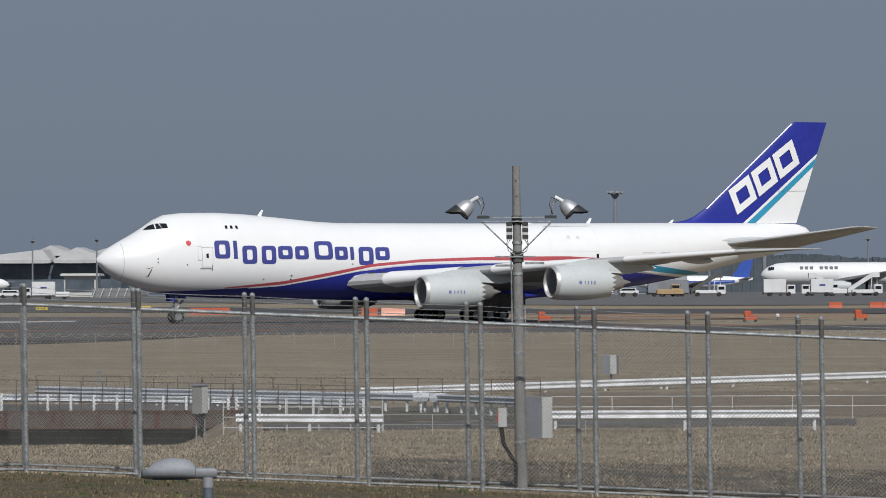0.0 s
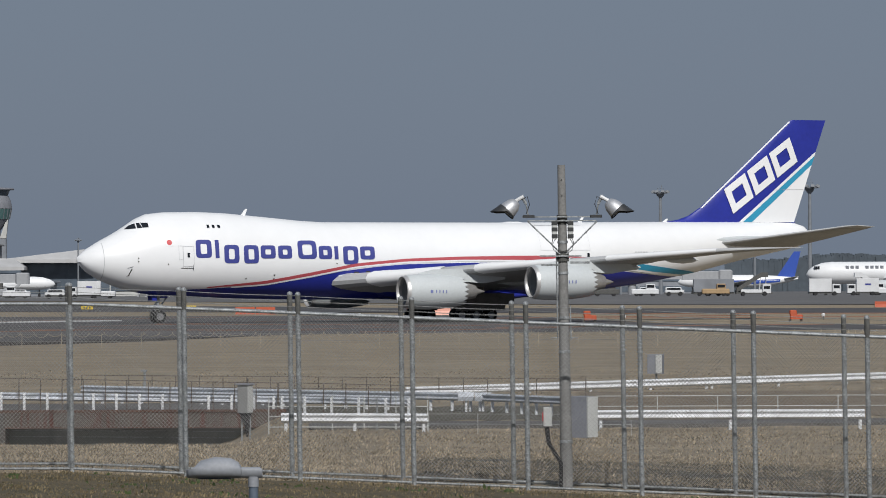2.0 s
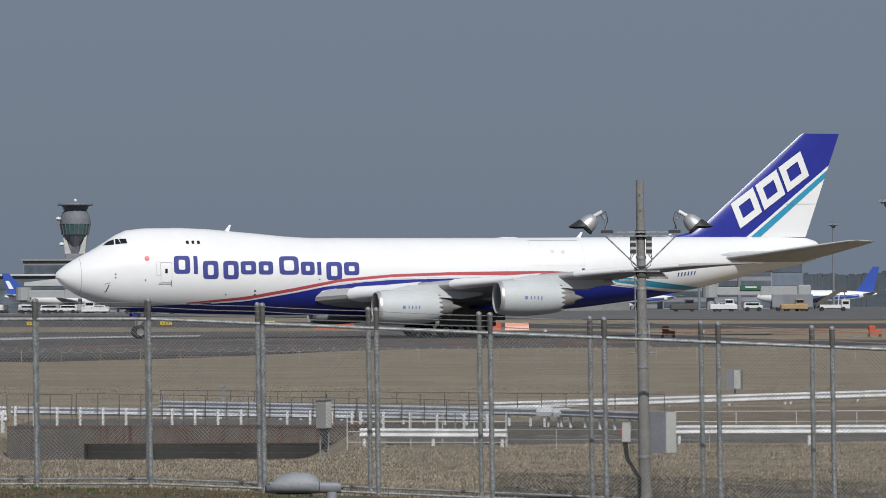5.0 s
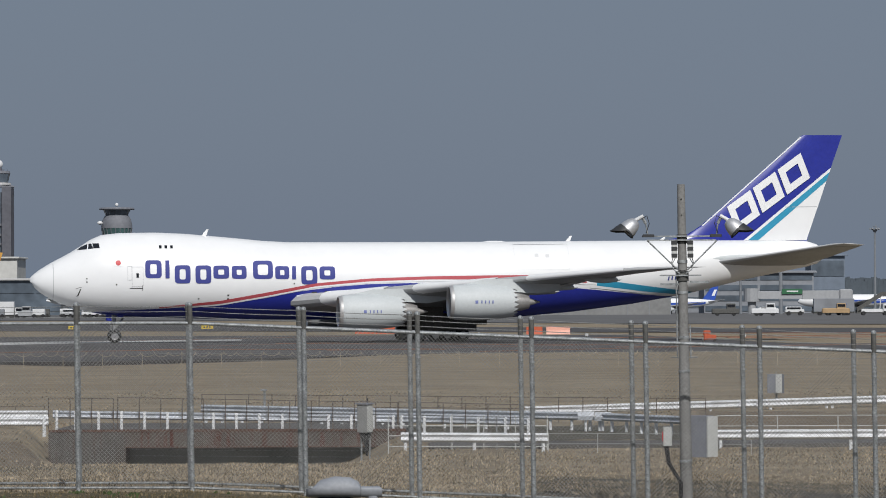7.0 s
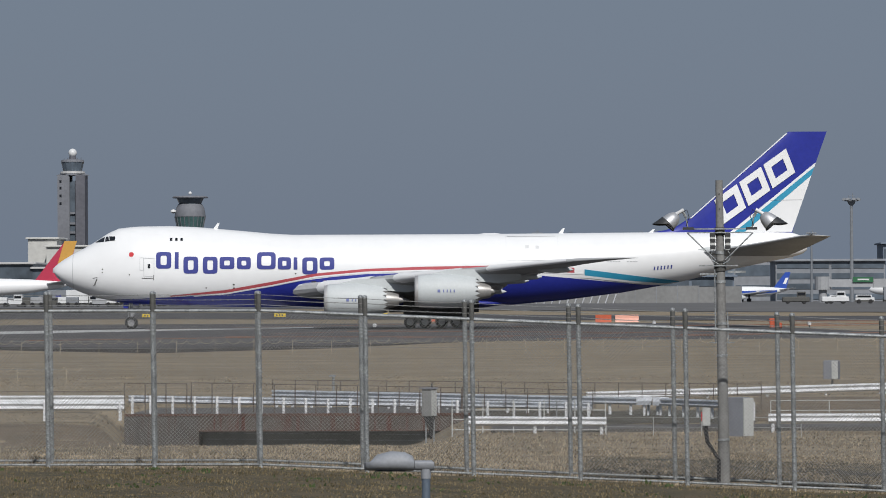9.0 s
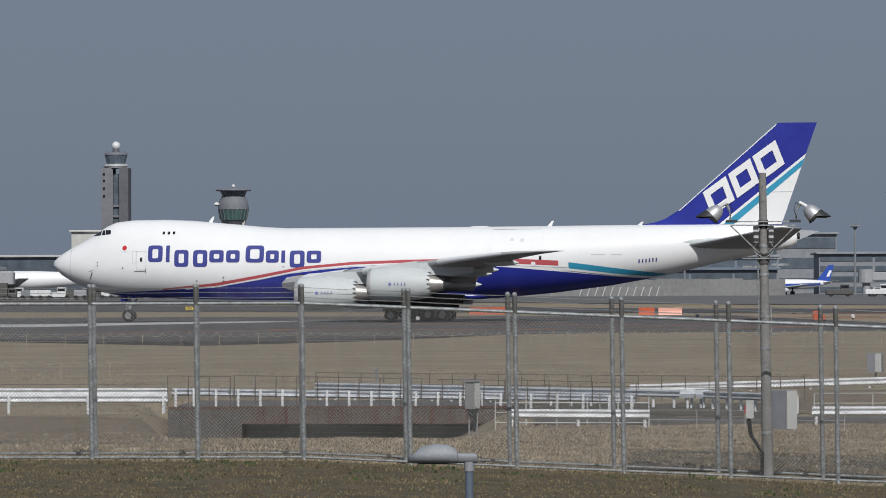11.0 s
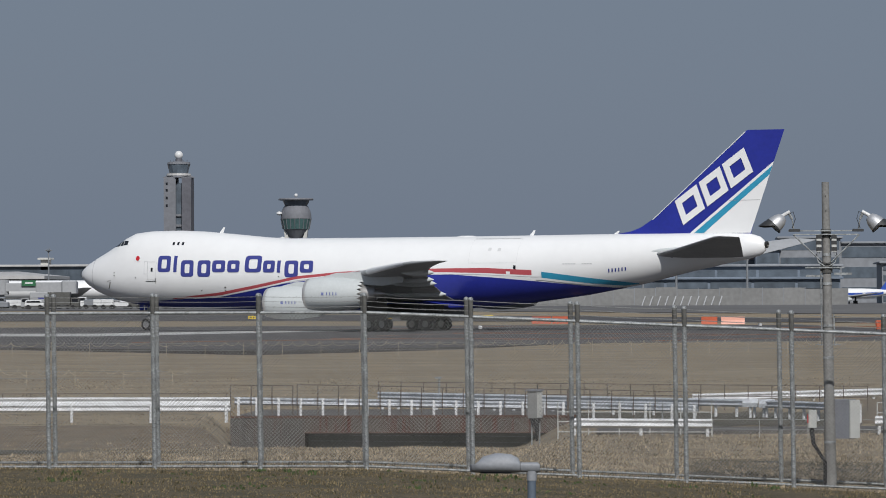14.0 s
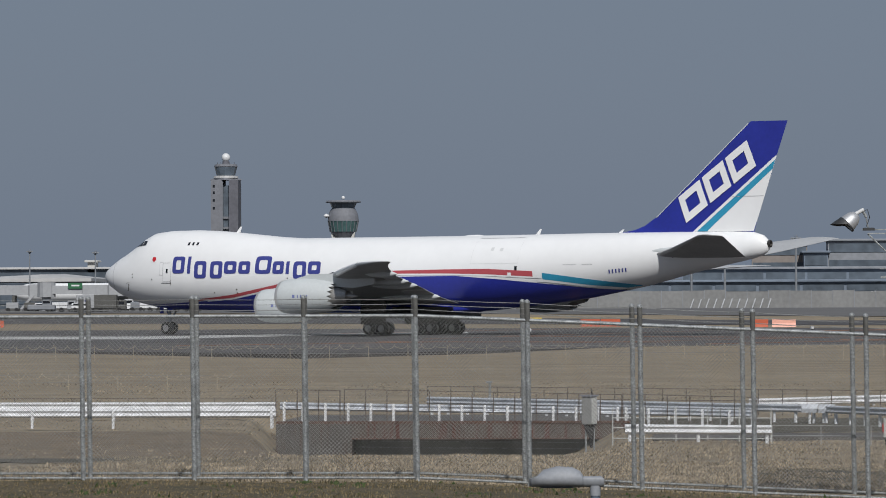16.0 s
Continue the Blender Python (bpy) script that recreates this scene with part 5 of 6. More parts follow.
blades("straw_litter", 3000, -14, 11, 62, 79.2, 0.01, 0.03, BLADE, "pale dry stalks lying on the verge", 7, keep=lambda x, y: noise.noise(Vector((x * 0.9, y * 0.4, 5))) > -0.1)
blades("mown_grass", 60000, -14, 11, 60, 79.2, 0.02, 0.075, MOSSBLADE, "short green-brown grass before the fence", 1)
blades("straw_grass", 60000, -15, 12, 79.2, 112, 0.02, 0.1, BLADE, "dry straw-coloured grass behind the fence", 2, keep=lambda x, y: not (x / y * FAR > 40 and 80.5 < y < 106 and noise.noise(Vector((x * 1.1, y * 0.8, 6))) > -0.62 + 0.03 * (y - 82)))
blades("matted_growth", 32000, 0.2, 13, 81.8, 105, 0.02, 0.09, MATTED, "dark matted dead stalks behind the fence", 6, keep=lambda x, y: x / y * FAR > 30, width=0.02)
blades("rough_grass", 30000, -30, 22, 108, 150, 0.03, 0.11, BLADE, "dry straw-coloured grass on the falling bank", 3, keep=lambda x, y: not (x / y * FAR < -838 and y > 101 and noise.noise(Vector((x * 0.8, y * 0.35, 8))) < 0.12), width=0.016)
blades("bank_grass", 16000, -34, 26, 150, 215, 0.03, 0.08, BLADE, "dry grass round the ditch and guardrails", 4, keep=lambda x, y: ground_z(x, y) > -1.8 and not (x / y * FAR < -838 and y < 159) and not (x / y * FAR > 330 and 160 < y < 186) and not (-200 < x / y * FAR < 330 and 150 < y < 172) and noise.noise(Vector((x * 0.3, y * 0.2, 4))) > -0.15, width=0.022)
blades("green_weeds", 1800, -14, 11, 70, 79.2, 0.03, 0.12, WEED, "small green weeds along the fence foot", 5, keep=lambda x, y: noise.noise(Vector((x * 0.8, y * 0.5, 2))) > 0.22, width=0.03)


# ---- taxiway furniture ----
APRON_Z = 1.272
def barrier(u, h, length, material, label):
    d = 24000 / h
    th = thing("water_barrier", pose(u * d / FAR, d, 0.03), label, "barrier", "taxiway barriers")
    n = max(1, round(length / 2.0))
    for i in range(n):
        x = -length / 2 + i * length / n
        part("segment", Form().loft([[(x + 0.05, -0.3, 0), (x + 0.05, -0.12, 0.45), (x + 0.05, -0.1, 0.9), (x + 0.05, 0.1, 0.9), (x + 0.05, 0.12, 0.45), (x + 0.05, 0.3, 0)], [(x + length / n - 0.05, -0.3, 0), (x + length / n - 0.05, -0.12, 0.45), (x + length / n - 0.05, -0.1, 0.9), (x + length / n - 0.05, 0.1, 0.9), (x + length / n - 0.05, 0.12, 0.45), (x + length / n - 0.05, 0.3, 0)]]), material, th)


OB = "orange plastic barrier lying along the taxiway edge"
barrier(-244, 43, 5.0, ORANGE, OB)
barrier(38, 45, 2.0, ORANGE, OB)
barrier(80, 45, 2.9, ORANGEPALE, "faded pink plastic barrier along the taxiway edge")
barrier(864, 34.5, 2.1, ORANGE, OB)
barrier(948, 34.5, 4.2, ORANGE, OB)
barrier(-1330, 41, 3.0, ORANGE, OB)


def marker(u, h):
    d = 24000 / h
    th = thing("light_cart", pose(u * d / FAR, d, 0.02), "small orange equipment cart at the taxiway edge", "cart", "taxiway carts")
    part("body", Form().slab(-0.5, 0.62, -0.4, 0.4, 0.2, 0.62, 0.06), ORANGE, th)
    part("hood", Form().slab(-0.55, 0.1, -0.35, 0.35, 0.62, 1.02, 0.08), ORANGE, th)
    part("foot", Form().box(-0.6, -0.4, -0.3, 0.3, 0, 0.25), SLEEVE, th)
    part("foot", Form().box(0.4, 0.6, -0.3, 0.3, 0, 0.25), SLEEVE, th)


marker(347, 59), marker(712, 59), marker(908, 57)


def sign(u, h, w):
    d = 24000 / h
    th = thing("taxiway_sign", pose(u * d / FAR, d, 0.02), "low yellow taxiway sign with dark markings", "sign", "taxiway signs")
    part("panel", Form().slab(-w / 2, w / 2, -0.12, 0.12, 0.2, 0.7, 0.03), YELLOW, th, "yellow panel")
    for i in range(3):
        part("marking", Form().box(-w * 0.32 + i * w * 0.24, -w * 0.32 + i * w * 0.24 + w * 0.12, -0.135, -0.12, 0.32, 0.58), SLEEVE, th, "dark marking bar")
    part("leg", Form().box(-w * 0.35, -w * 0.3, -0.05, 0.05, 0, 0.25), SLEEVE, th)
    part("leg", Form().box(w * 0.3, w * 0.35, -0.05, 0.05, 0, 0.25), SLEEVE, th)


sign(-777, 35, 1.8), sign(-541, 35, 1.8), sign(-359, 35, 1.8)
for i, (u, h) in enumerate([(408, 57), (761, 56), (-60, 52), (130, 54), (-370, 58)]):
    d = 24000 / h
    th = thing("edge_light", pose(u * d / FAR, d, 0.02), "small white taxiway edge light", "light", "edge lights")
    part("stem", Form().tube([(0, 0, 0), (0, 0, 0.35)], 0.06, 8), SLEEVE, th)
    part("head", Form().turn([(0.3, 0.16), (0.5, 0.2), (0.62, 0.1)], "z", (0, 0, 0), 10, (True, True)), PAINTWHITE, th)


# ---- far buildings ----
def building(name, u0, u1, top, d, depth, wall_mat, label, floors=0, band=FACADE, base=0.0, roof=None):
    a, b = far(u0, top, d), far(u1, top, d)
    th = thing(name, pose(a.x, d, 0), label, "building", "airport buildings")
    W, H = b.x - a.x, a.z
    part("wall", Form().box(0, W, 0, depth, base, H - 0.8), wall_mat, th)
    part("roof", Form().slab(-1.2, W + 1.2, -1.5, depth + 1, H - 0.8, H, 0.3), roof or wall_mat, th)
    if floors:
        fh = (H - base - 1.5) / floors
        for i in range(floors):
            z = base + 0.8 + i * fh
            n = max(1, int(W / 14))
            for k in range(n):
                part("window", Form().box(W * k / n + 0.5, W * (k + 1) / n - 0.5, -0.25, 0.3, z + fh * 0.28, z + fh * 0.82), band, th)
    return th


# the long terminal: dark glazing under pale roofs
building("terminal_building", -1750, -1000, -71, 1850, 60, FACADE, "long dark glazed terminal with a thin pale roof edge", 2, FACADE, roof=ROOFPALE)
building("terminal_building", -1000, -640, -62, 1850, 60, FACADE, "long dark glazed terminal with a pale roof", 2, FACADE, roof=ROOFPALE)
building("terminal_building", -655, -380, -60, 1700, 60, FACADE, "dark glazed terminal wing under folded pale roofs", 2, FACADE, roof=BLOCKGREY)


def folded_roof(u0, u1, lo, hi, d, label, skew=0.5):
    a, b, c = far(u0, lo, d), far(u1, lo, d), far(u0 + (u1 - u0) * skew, hi, d)
    th = thing("terminal_roof", pose(0, 0, 0), label, "roof", "terminal roofs")
    y0 = d + 3
    part("roof_sheet", Form().loft([[(a.x, y0, a.z), (c.x, y0 + 8, c.z), (b.x, y0, b.z), (b.x, y0, b.z - 1.2), (c.x, y0, a.z - 1.3), (a.x, y0, a.z - 1.2)], [(a.x, y0 + 70, a.z), (c.x, y0 + 70, c.z + 0.5), (b.x, y0 + 70, b.z), (b.x, y0 + 70, b.z - 1.2), (c.x, y0 + 70, c.z - 3.2), (a.x, y0 + 70, a.z - 1.2)]]), ROOFPALE, th)


folded_roof(-700, -514, -60, -80, 1690, "pale folded metal roof of the terminal", 0.9)
folded_roof(-508, -395, -60, -84, 1690, "pale folded metal roof of the terminal", 0.35)
folded_roof(-545, -475, -74, -88, 1740, "pale folded metal roof of the terminal", 0.4)
folded_roof(-440, -330, -72, -90, 1750, "pale folded metal roof of the terminal", 0.5)
folded_roof(-800, -650, -46, -62, 1680, "pale folded metal roof of the terminal", 0.85)
folded_roof(-1440, -1185, -50, -58, 1690, "pale folded metal roof of the terminal", 0.6)
building("pier_building", -488, -428, -34, 1500, 30, BLOCKWHITE, "low grey-white pier building", 1, FACADE)
building("pier_building", -690, -600, -20, 1500, 30, BLOCKGREY, "low grey pier building", 1, FACADE)
# Paler cladding here paints the haze over this far block.
building("office_block", -800, -705, -90, 2100, 40, PALEWALL, "grey office block behind the terminal, coloured paler for haze", 2)
building("plant_house", -1010, -955, -118, 2300, 40, BLOCKWHITE, "off-white plant house on the terminal roof")
building("plant_house", -975, -890, -103, 2280, 40, BLOCKWHITE, "off-white plant house on the terminal roof")
building("plant_house", -1190, -1176, -84, 1850, 10, BLOCKWHITE, "small off-white roof hut", 0, base=15)
building("cargo_terminal", -330, 330, -42, 1600, 60, BLOCKBLUE, "dark blue-grey glazed terminal with pale bands", 2, FACADE, roof=BLOCKBLUE)
building("cargo_terminal", -60, 330, -66, 1640, 60, BLOCKBLUE, "dark blue-grey glazed terminal with pale bands", 2, FACADE, roof=BLOCKGREY)
building("hotel_block", 72, 176, -112, 2000, 40, BLOCKBROWN, "brown hotel block with dark windows", 4)
building("hotel_block", 170, 215, -96, 1960, 40, BLOCKBLUE, "blue-grey block with dark windows", 3)
building("hotel_block", 215, 330, -118, 1980, 40, BLOCKGREY, "grey stepped office block with dark windows", 4)
building("hotel_block", 330, 420, -108, 1990, 40, BLOCKGREY, "grey stepped office block with dark window bands", 3)
building("parking_house", 395, 548, -70, 1700, 50, BLOCKGREY, "grey multi-storey parking house with dark open decks", 4)
building("parking_house", 545, 590, -97, 1950, 40, BLOCKBLUE, "dark blue-grey block behind the parking house", 2)


def woods():
    rng = random.Random(4)
    f = Form()

    def top(x):
        return 19.5 + 4.5 * noise.noise(Vector((x * 0.014, 0, 0))) + 2.0 * noise.noise(Vector((x * 0.07, 3, 0)))
    for i in range(1300):
        x = 90 + 1.5 * i
        for y, lo in ((2471, 0.0), (2477, 1.2)):
            h = top(x) + lo - 0.9 + rng.uniform(-0.5, 0.5)
            f.box(x - 0.2, x + 1.7, y + rng.uniform(-0.5, 0.5), y + 6, 0, h, taper=0.25)
    tagged(part("far_woods", f, WOODS), "dark line of distant woods, haze put into its colour", "trees", kind="stuff")
    g = Form()
    rows = [[], []]
    for i in range(80):
        x = -2500 + i * 70
        rows[0].append((x, 3800, 0))
        rows[1].append((x, 3830, 24 + 9 * noise.noise(Vector((i * 0.21, 5, 0)))))
    g.sheet(rows)
    tagged(part("backdrop_hills", g, HILLS), "low land on the horizon, coloured pale for haze", "hills", kind="structure")


woods()


def tower_tall():
    d = 2500
    c = far(-924.5, 0, d)
    s = d / FAR * 0.9366
    th = thing("control_tower", pose(c.x, d, 0), "tall dark grey airport control tower with a white radar ball", "tower")
    zt = 3 + 235 * s
    w = 26 * s
    # Lit left and shaded right of the shaft, put into two greys.
    part("shaft", Form().box(-w, -0.12 * w, -w, w, 0, zt), TOWERLIGHT, th, "lit shaft side, coloured a lighter grey")
    part("shaft", Form().box(0.32 * w, w, -w, w, 0, zt), TOWERGREY, th, "shaded shaft side, coloured a darker grey")
    part("recess", Form().box(-0.12 * w, 0.32 * w, -0.6 * w, w, 0, zt - 3), FACADE, th, "dark glazed recess")
    for z in (0.40, 0.55, 0.62, 0.70):
        part("beam", Form().box(-0.12 * w, 0.32 * w, -0.75 * w, 0, zt * z, zt * z + 1.2), TOWERLIGHT, th)
    for z in (0.80, 0.86, 0.92, 0.97):
        part("window", Form().box(-0.85 * w, -0.7 * w, -w - 0.2, -w + 0.2, zt * z - 2, zt * z - 0.6), GLASS, th)
    r = 23 * s
    part("shoulder", Form().turn([(zt, w * 1.25), (zt + 1.6, r * 0.9)], "z", (0, 0, 0), 4, (True, True)), TOWERLIGHT, th)
    part("collar", Form().turn([(zt + 0.6, r * 0.95), (zt + 1.2, r * 1.03), (zt + 2.3, r * 1.0), (zt + 2.4, r * 0.8)], "z", (0, 0, 0), 16, (True, True)), ROOFPALE, th, "pale ring")
    z = zt + 2.3
    part("cab", Form().turn([(z, r * 0.76), (z + 5.2, r * 0.95)], "z", (0, 0, 0), 12, (True, True)), FACADE, th, "dark glazed cab")
    part("roof", Form().turn([(z + 5.2, r * 0.98), (z + 6.4, r * 0.92), (z + 6.8, r * 0.4)], "z", (0, 0, 0), 16, (True, True)), TOWERLIGHT, th)
    part("mast", Form().turn([(z + 6.4, 2.2), (z + 8.4, 1.8)], "z", (0, 0, 0), 10, (True, True)), TOWERGREY, th)
    part("radar_ball", Form().turn([(z + 7.9 + 2.4 * (1 - math.cos(a)), max(0.05, 2.4 * math.sin(a))) for a in (math.pi * k / 10 for k in range(11))], "z", (0, 0, 0), 16), PAINTWHITE, th, "white radar ball", smooth=60)
    for k in range(6):
        a = k * 1.05
        part("antenna", Form().tube([(r * 0.7 * math.cos(a), r * 0.7 * math.sin(a), z + 6), (r * 0.7 * math.cos(a), r * 0.7 * math.sin(a), z + 7.6)], 0.15, 5), TOWERGREY, th)


def tower_ramp():
    d = 2200
    c = far(-701, 0, d)
    s = d / FAR * 0.9366
    th = thing("ramp_tower", pose(c.x, d, 0), "stubby grey ramp control tower with a green glazed cab", "tower")

    def z(h):
        return 3 - h * s
    w = s
    part("stem", Form().slab(-19 * w, 19 * w, -8 * w, 12 * w, 0, z(-100), 0.4), BLOCKGREY, th, "grey concrete stem")
    part("core", Form().box(-7 * w, 7 * w, -6 * w, 10 * w, z(-100), z(-124)), TOWERGREY, th, "dark core")
    for g in (-1, 1):
        part("leg", Form().loft([[(g * 7 * w, -8.5 * w, z(-100)), (g * 19 * w, -8.5 * w, z(-100)), (g * 19 * w, 8 * w, z(-100)), (g * 7 * w, 8 * w, z(-100))], [(g * 13 * w, -9 * w, z(-118)), (g * 20.5 * w, -9 * w, z(-118)), (g * 20.5 * w, 8 * w, z(-118)), (g * 13 * w, 8 * w, z(-118))], [(g * 20 * w, -9 * w, z(-137)), (g * 23 * w, -9 * w, z(-137)), (g * 23 * w, 8 * w, z(-137)), (g * 20 * w, 8 * w, z(-137))]]), BLOCKWHITE, th, "pale forked leg")
    part("funnel", Form().turn([(z(-112), 6 * w), (z(-124), 15 * w), (z(-137), 25 * w)], "z", (0, 0, 0), 20, (True, True)), TOWERLIGHT, th, smooth=40)
    cab = part("cab", Form().turn([(z(-136), 25 * w), (z(-156), 29 * w), (z(-157), 27 * w)], "z", (0, 0, 0), 20, (True, True)), GREENGLASS, th, "green glazed cab")
    for k in range(20):
        a = 2 * math.pi * k / 20
        part("mullion", Form().tube([(25.3 * w * math.cos(a), 25.3 * w * math.sin(a), z(-136)), (29.3 * w * math.cos(a), 29.3 * w * math.sin(a), z(-156))], 0.18, 4), TOWERLIGHT, cab)
    part("drum", Form().turn([(z(-156), 29.5 * w), (z(-163), 29 * w), (z(-172), 27 * w), (z(-180), 22.5 * w)], "z", (0, 0, 0), 24, (True, True)), TOWERLIGHT, th, "grey drum", smooth=30)
    part("upper_cab", Form().turn([(z(-180), 21 * w), (z(-191), 26 * w)], "z", (0, 0, 0), 12, (True, True)), FACADE, th)
    part("roof_disc", Form().turn([(z(-191), 33 * w), (z(-192.5), 34 * w), (z(-195), 32 * w), (z(-196), 10 * w)], "z", (0, 0, 0), 20, (True, True)), TOWERLIGHT, th, "wide flat roof disc")
    part("ball", Form().turn([(z(-197) + 0.9 * (1 - math.cos(a)), max(0.05, 0.9 * math.sin(a))) for a in (math.pi * k / 8 for k in range(9))], "z", (0, 0, 0), 12), PAINTWHITE, th, smooth=60)
    part("dish", Form().turn([(z(-170), 0.1), (z(-168), 1.3), (z(-165), 1.4), (z(-162), 0.2)], "z", (-31 * w, -3, 0), 10), PAINTWHITE, th, smooth=60)
    part("dish", Form().turn([(z(-122), 0.1), (z(-120), 1.3), (z(-117), 1.4), (z(-115), 0.2)], "z", (-25 * w, -3, 0), 10), PAINTWHITE, th, smooth=60)


tower_tall(), tower_ramp()


def mast(u, h, d=1400, size=0.6):
    p = far(u, h, d)
    th = thing("apron_light_mast", pose(p.x, d, 0), "thin grey apron floodlight mast with a crown of lamps", "lamp post", "apron masts")
    z = p.z - 2.6 * size
    part("pole", Form().tube([(0, 0, 0), (0, 0, z)], [0.55 * size + 0.1, 0.36 * size + 0.05], 8), MASTGREY, th, smooth=40)
    part("collar", Form().turn([(z - 1.4 * size, 0.4 * size), (z - 0.6 * size, 1.1 * size), (z, 1.3 * size)], "z", (0, 0, 0), 10, (True, True)), MASTGREY, th)
    part("platform", Form().turn([(z, 2.1 * size), (z + 0.35 * size, 2.2 * size)], "z", (0, 0, 0), 12, (True, True)), MASTGREY, th)
    for k in range(8):
        a = 2 * math.pi * (k + 0.3) / 8
        part("lamp_head", Form().slab(-0.5 * size, 0.5 * size, -0.3 * size, 0.3 * size, 0, 0.7 * size, 0.05, Matrix.Translation((2.3 * size * math.cos(a), 2.3 * size * math.sin(a), z + 0.3 * size)) @ Euler((0.3 * math.sin(a), 0.5 * math.cos(a), 0)).to_matrix().to_4x4()), MASTGREY, th)
    part("rod", Form().tube([(0.4 * size, 0, z), (0.4 * size, 0, p.z)], 0.09, 5), MASTGREY, th)
    part("cage", Form().tube([(-0.9 * size, 0, z + 0.3 * size), (-0.9 * size, 0, z + 1.7 * size), (0.9 * size, 0, z + 1.7 * size), (0.9 * size, 0, z + 0.3 * size)], 0.09, 5), MASTGREY, th)


for q in [(503, -188, 1400, 1.0), (738, -194, 1400, 1.15), (-42, -129), (21, -127), (155, -127), (447, -124), (-547, -101, 1400, 0.4), (-426, -103, 1400, 0.4), (922, -93, 1400, 0.4), (-1301, -106, 1400, 0.38), (-1175, -103, 1400, 0.38), (640, -147)]:
    mast(*q)


# ---- parked airliners ----
def parked(u, d, heading, length, tail_mat, label, accent=None, mark=False, gold=False, slim=0.052, fin=3.8):
    p = far(u, 0, d)
    R = length * slim
    th = thing("parked_airliner", pose(p.x, d, APRON_Z, 0, 0, heading), label, "airplane", "parked airliners")
    zc = R * 2.0
    prof = [(0, 0.05), (0.6, R * 0.35), (1.8, R * 0.66), (4.0, R * 0.92), (6.5, R), (length * 0.62, R), (length * 0.8, R * 0.75), (length * 0.93, R * 0.4), (length, R * 0.12)]
    f = Form()
    f.loft([[(x, r * math.cos(a), zc + (R - r) * (0.45 if x > length * 0.5 else -0.15) + r * math.sin(a)) for a in (2 * math.pi * k / 20 for k in range(20))] for x, r in prof])
    body = part("fuselage", f, WHITE, th, "white fuselage", smooth=50)
    if accent:
        g = []
        for i in range(14):
            x = 6 + i * (length * 0.85 - 6) / 13
            r = float(np.interp(x, [q[0] for q in prof], [q[1] for q in prof])) + 0.04
            zo = zc + (R - r) * (0.45 if x > length * 0.5 else -0.15)
            g.append([(x, -r * math.cos(a), zo + r * math.sin(a)) for a in (-0.45, -0.25, 0.0 + 0.25 * i / 13)])
        part("stripe", Form().sheet(g), accent, body)
    f = Form()
    zt = zc + R * fin
    f.loft([[(length * 0.82, -0.25, zc + R * 0.6), (length * 0.97, -0.2, zc + R * 0.6), (length * 0.97, 0.2, zc + R * 0.6), (length * 0.82, 0.25, zc + R * 0.6)], [(length * 0.965, -0.1, zt), (length * 1.02, -0.1, zt), (length * 1.02, 0.1, zt), (length * 0.965, 0.1, zt)]])
    tail = part("fin", f, tail_mat, th, "painted tail fin")
    if gold:
        part("gold_band", Form().loft([[(length * 0.93, -0.28, zc + R * 2.4), (length * 0.985, -0.28, zc + R * 2.4), (length * 0.985, 0.28, zc + R * 2.4), (length * 0.93, 0.28, zc + R * 2.4)], [(length * 0.963, -0.15, zt + 0.1), (length * 1.022, -0.15, zt + 0.1), (length * 1.022, 0.15, zt + 0.1), (length * 0.963, 0.15, zt + 0.1)]]), JETGOLD, tail, "gold upper band")
    if mark:
        part("emblem", Form().loft([[(length * 0.93, -0.3, zc + R * 1.5), (length * 0.965, -0.3, zc + R * 1.5), (length * 0.965, 0.3, zc + R * 1.5), (length * 0.93, 0.3, zc + R * 1.5)], [(length * 0.965, -0.2, zc + R * 2.7), (length * 0.995, -0.2, zc + R * 2.7), (length * 0.995, 0.2, zc + R * 2.7), (length * 0.965, 0.2, zc + R * 2.7)]]), WHITE, tail)
    for s in (-1, 1):
        part("wing", Form().loft([[(length * 0.36, s * R * 0.8, zc - R * 0.5), (length * 0.54, s * R * 0.8, zc - R * 0.5), (length * 0.54, s * R * 0.8, zc - R * 0.8), (length * 0.36, s * R * 0.8, zc - R * 0.8)], [(length * 0.58, s * length * 0.44, zc + R * 0.2), (length * 0.62, s * length * 0.44, zc + R * 0.2), (length * 0.62, s * length * 0.44, zc + R * 0.15), (length * 0.58, s * length * 0.44, zc + R * 0.15)]]), WINGGREY, th)
        part("tailplane", Form().loft([[(length * 0.87, s * 0.3, zc + R * 0.4), (length * 0.96, s * 0.3, zc + R * 0.4), (length * 0.96, s * 0.3, zc + R * 0.25), (length * 0.87, s * 0.3, zc + R * 0.25)], [(length * 0.96, s * length * 0.16, zc + R * 0.7), (length, s * length * 0.16, zc + R * 0.7), (length, s * length * 0.16, zc + R * 0.65), (length * 0.96, s * length * 0.16, zc + R * 0.65)]]), WINGGREY, th)
        part("engine", Form().turn([(length * 0.32, R * 0.4), (length * 0.33, R * 0.5), (length * 0.38, R * 0.5), (length * 0.42, R * 0.3)], "x", (0, s * length * 0.15, zc - R * 1.15), 14, (True, True)), COWL, th, smooth=40)
        part("main_gear", Form().tube([(length * 0.5, s * 3, 0.55), (length * 0.5, s * 3, zc - R * 0.7)], 0.3, 6).box(length * 0.48, length * 0.52, s * 3 - 0.4, s * 3 + 0.4, 0.0, 1.1), BLACK, th)
    part("nose_gear", Form().tube([(5, 0, 0.4), (5, 0, zc - R * 0.8)], 0.2, 6).box(4.6, 5.4, -0.3, 0.3, 0.0, 0.9), BLACK, th)
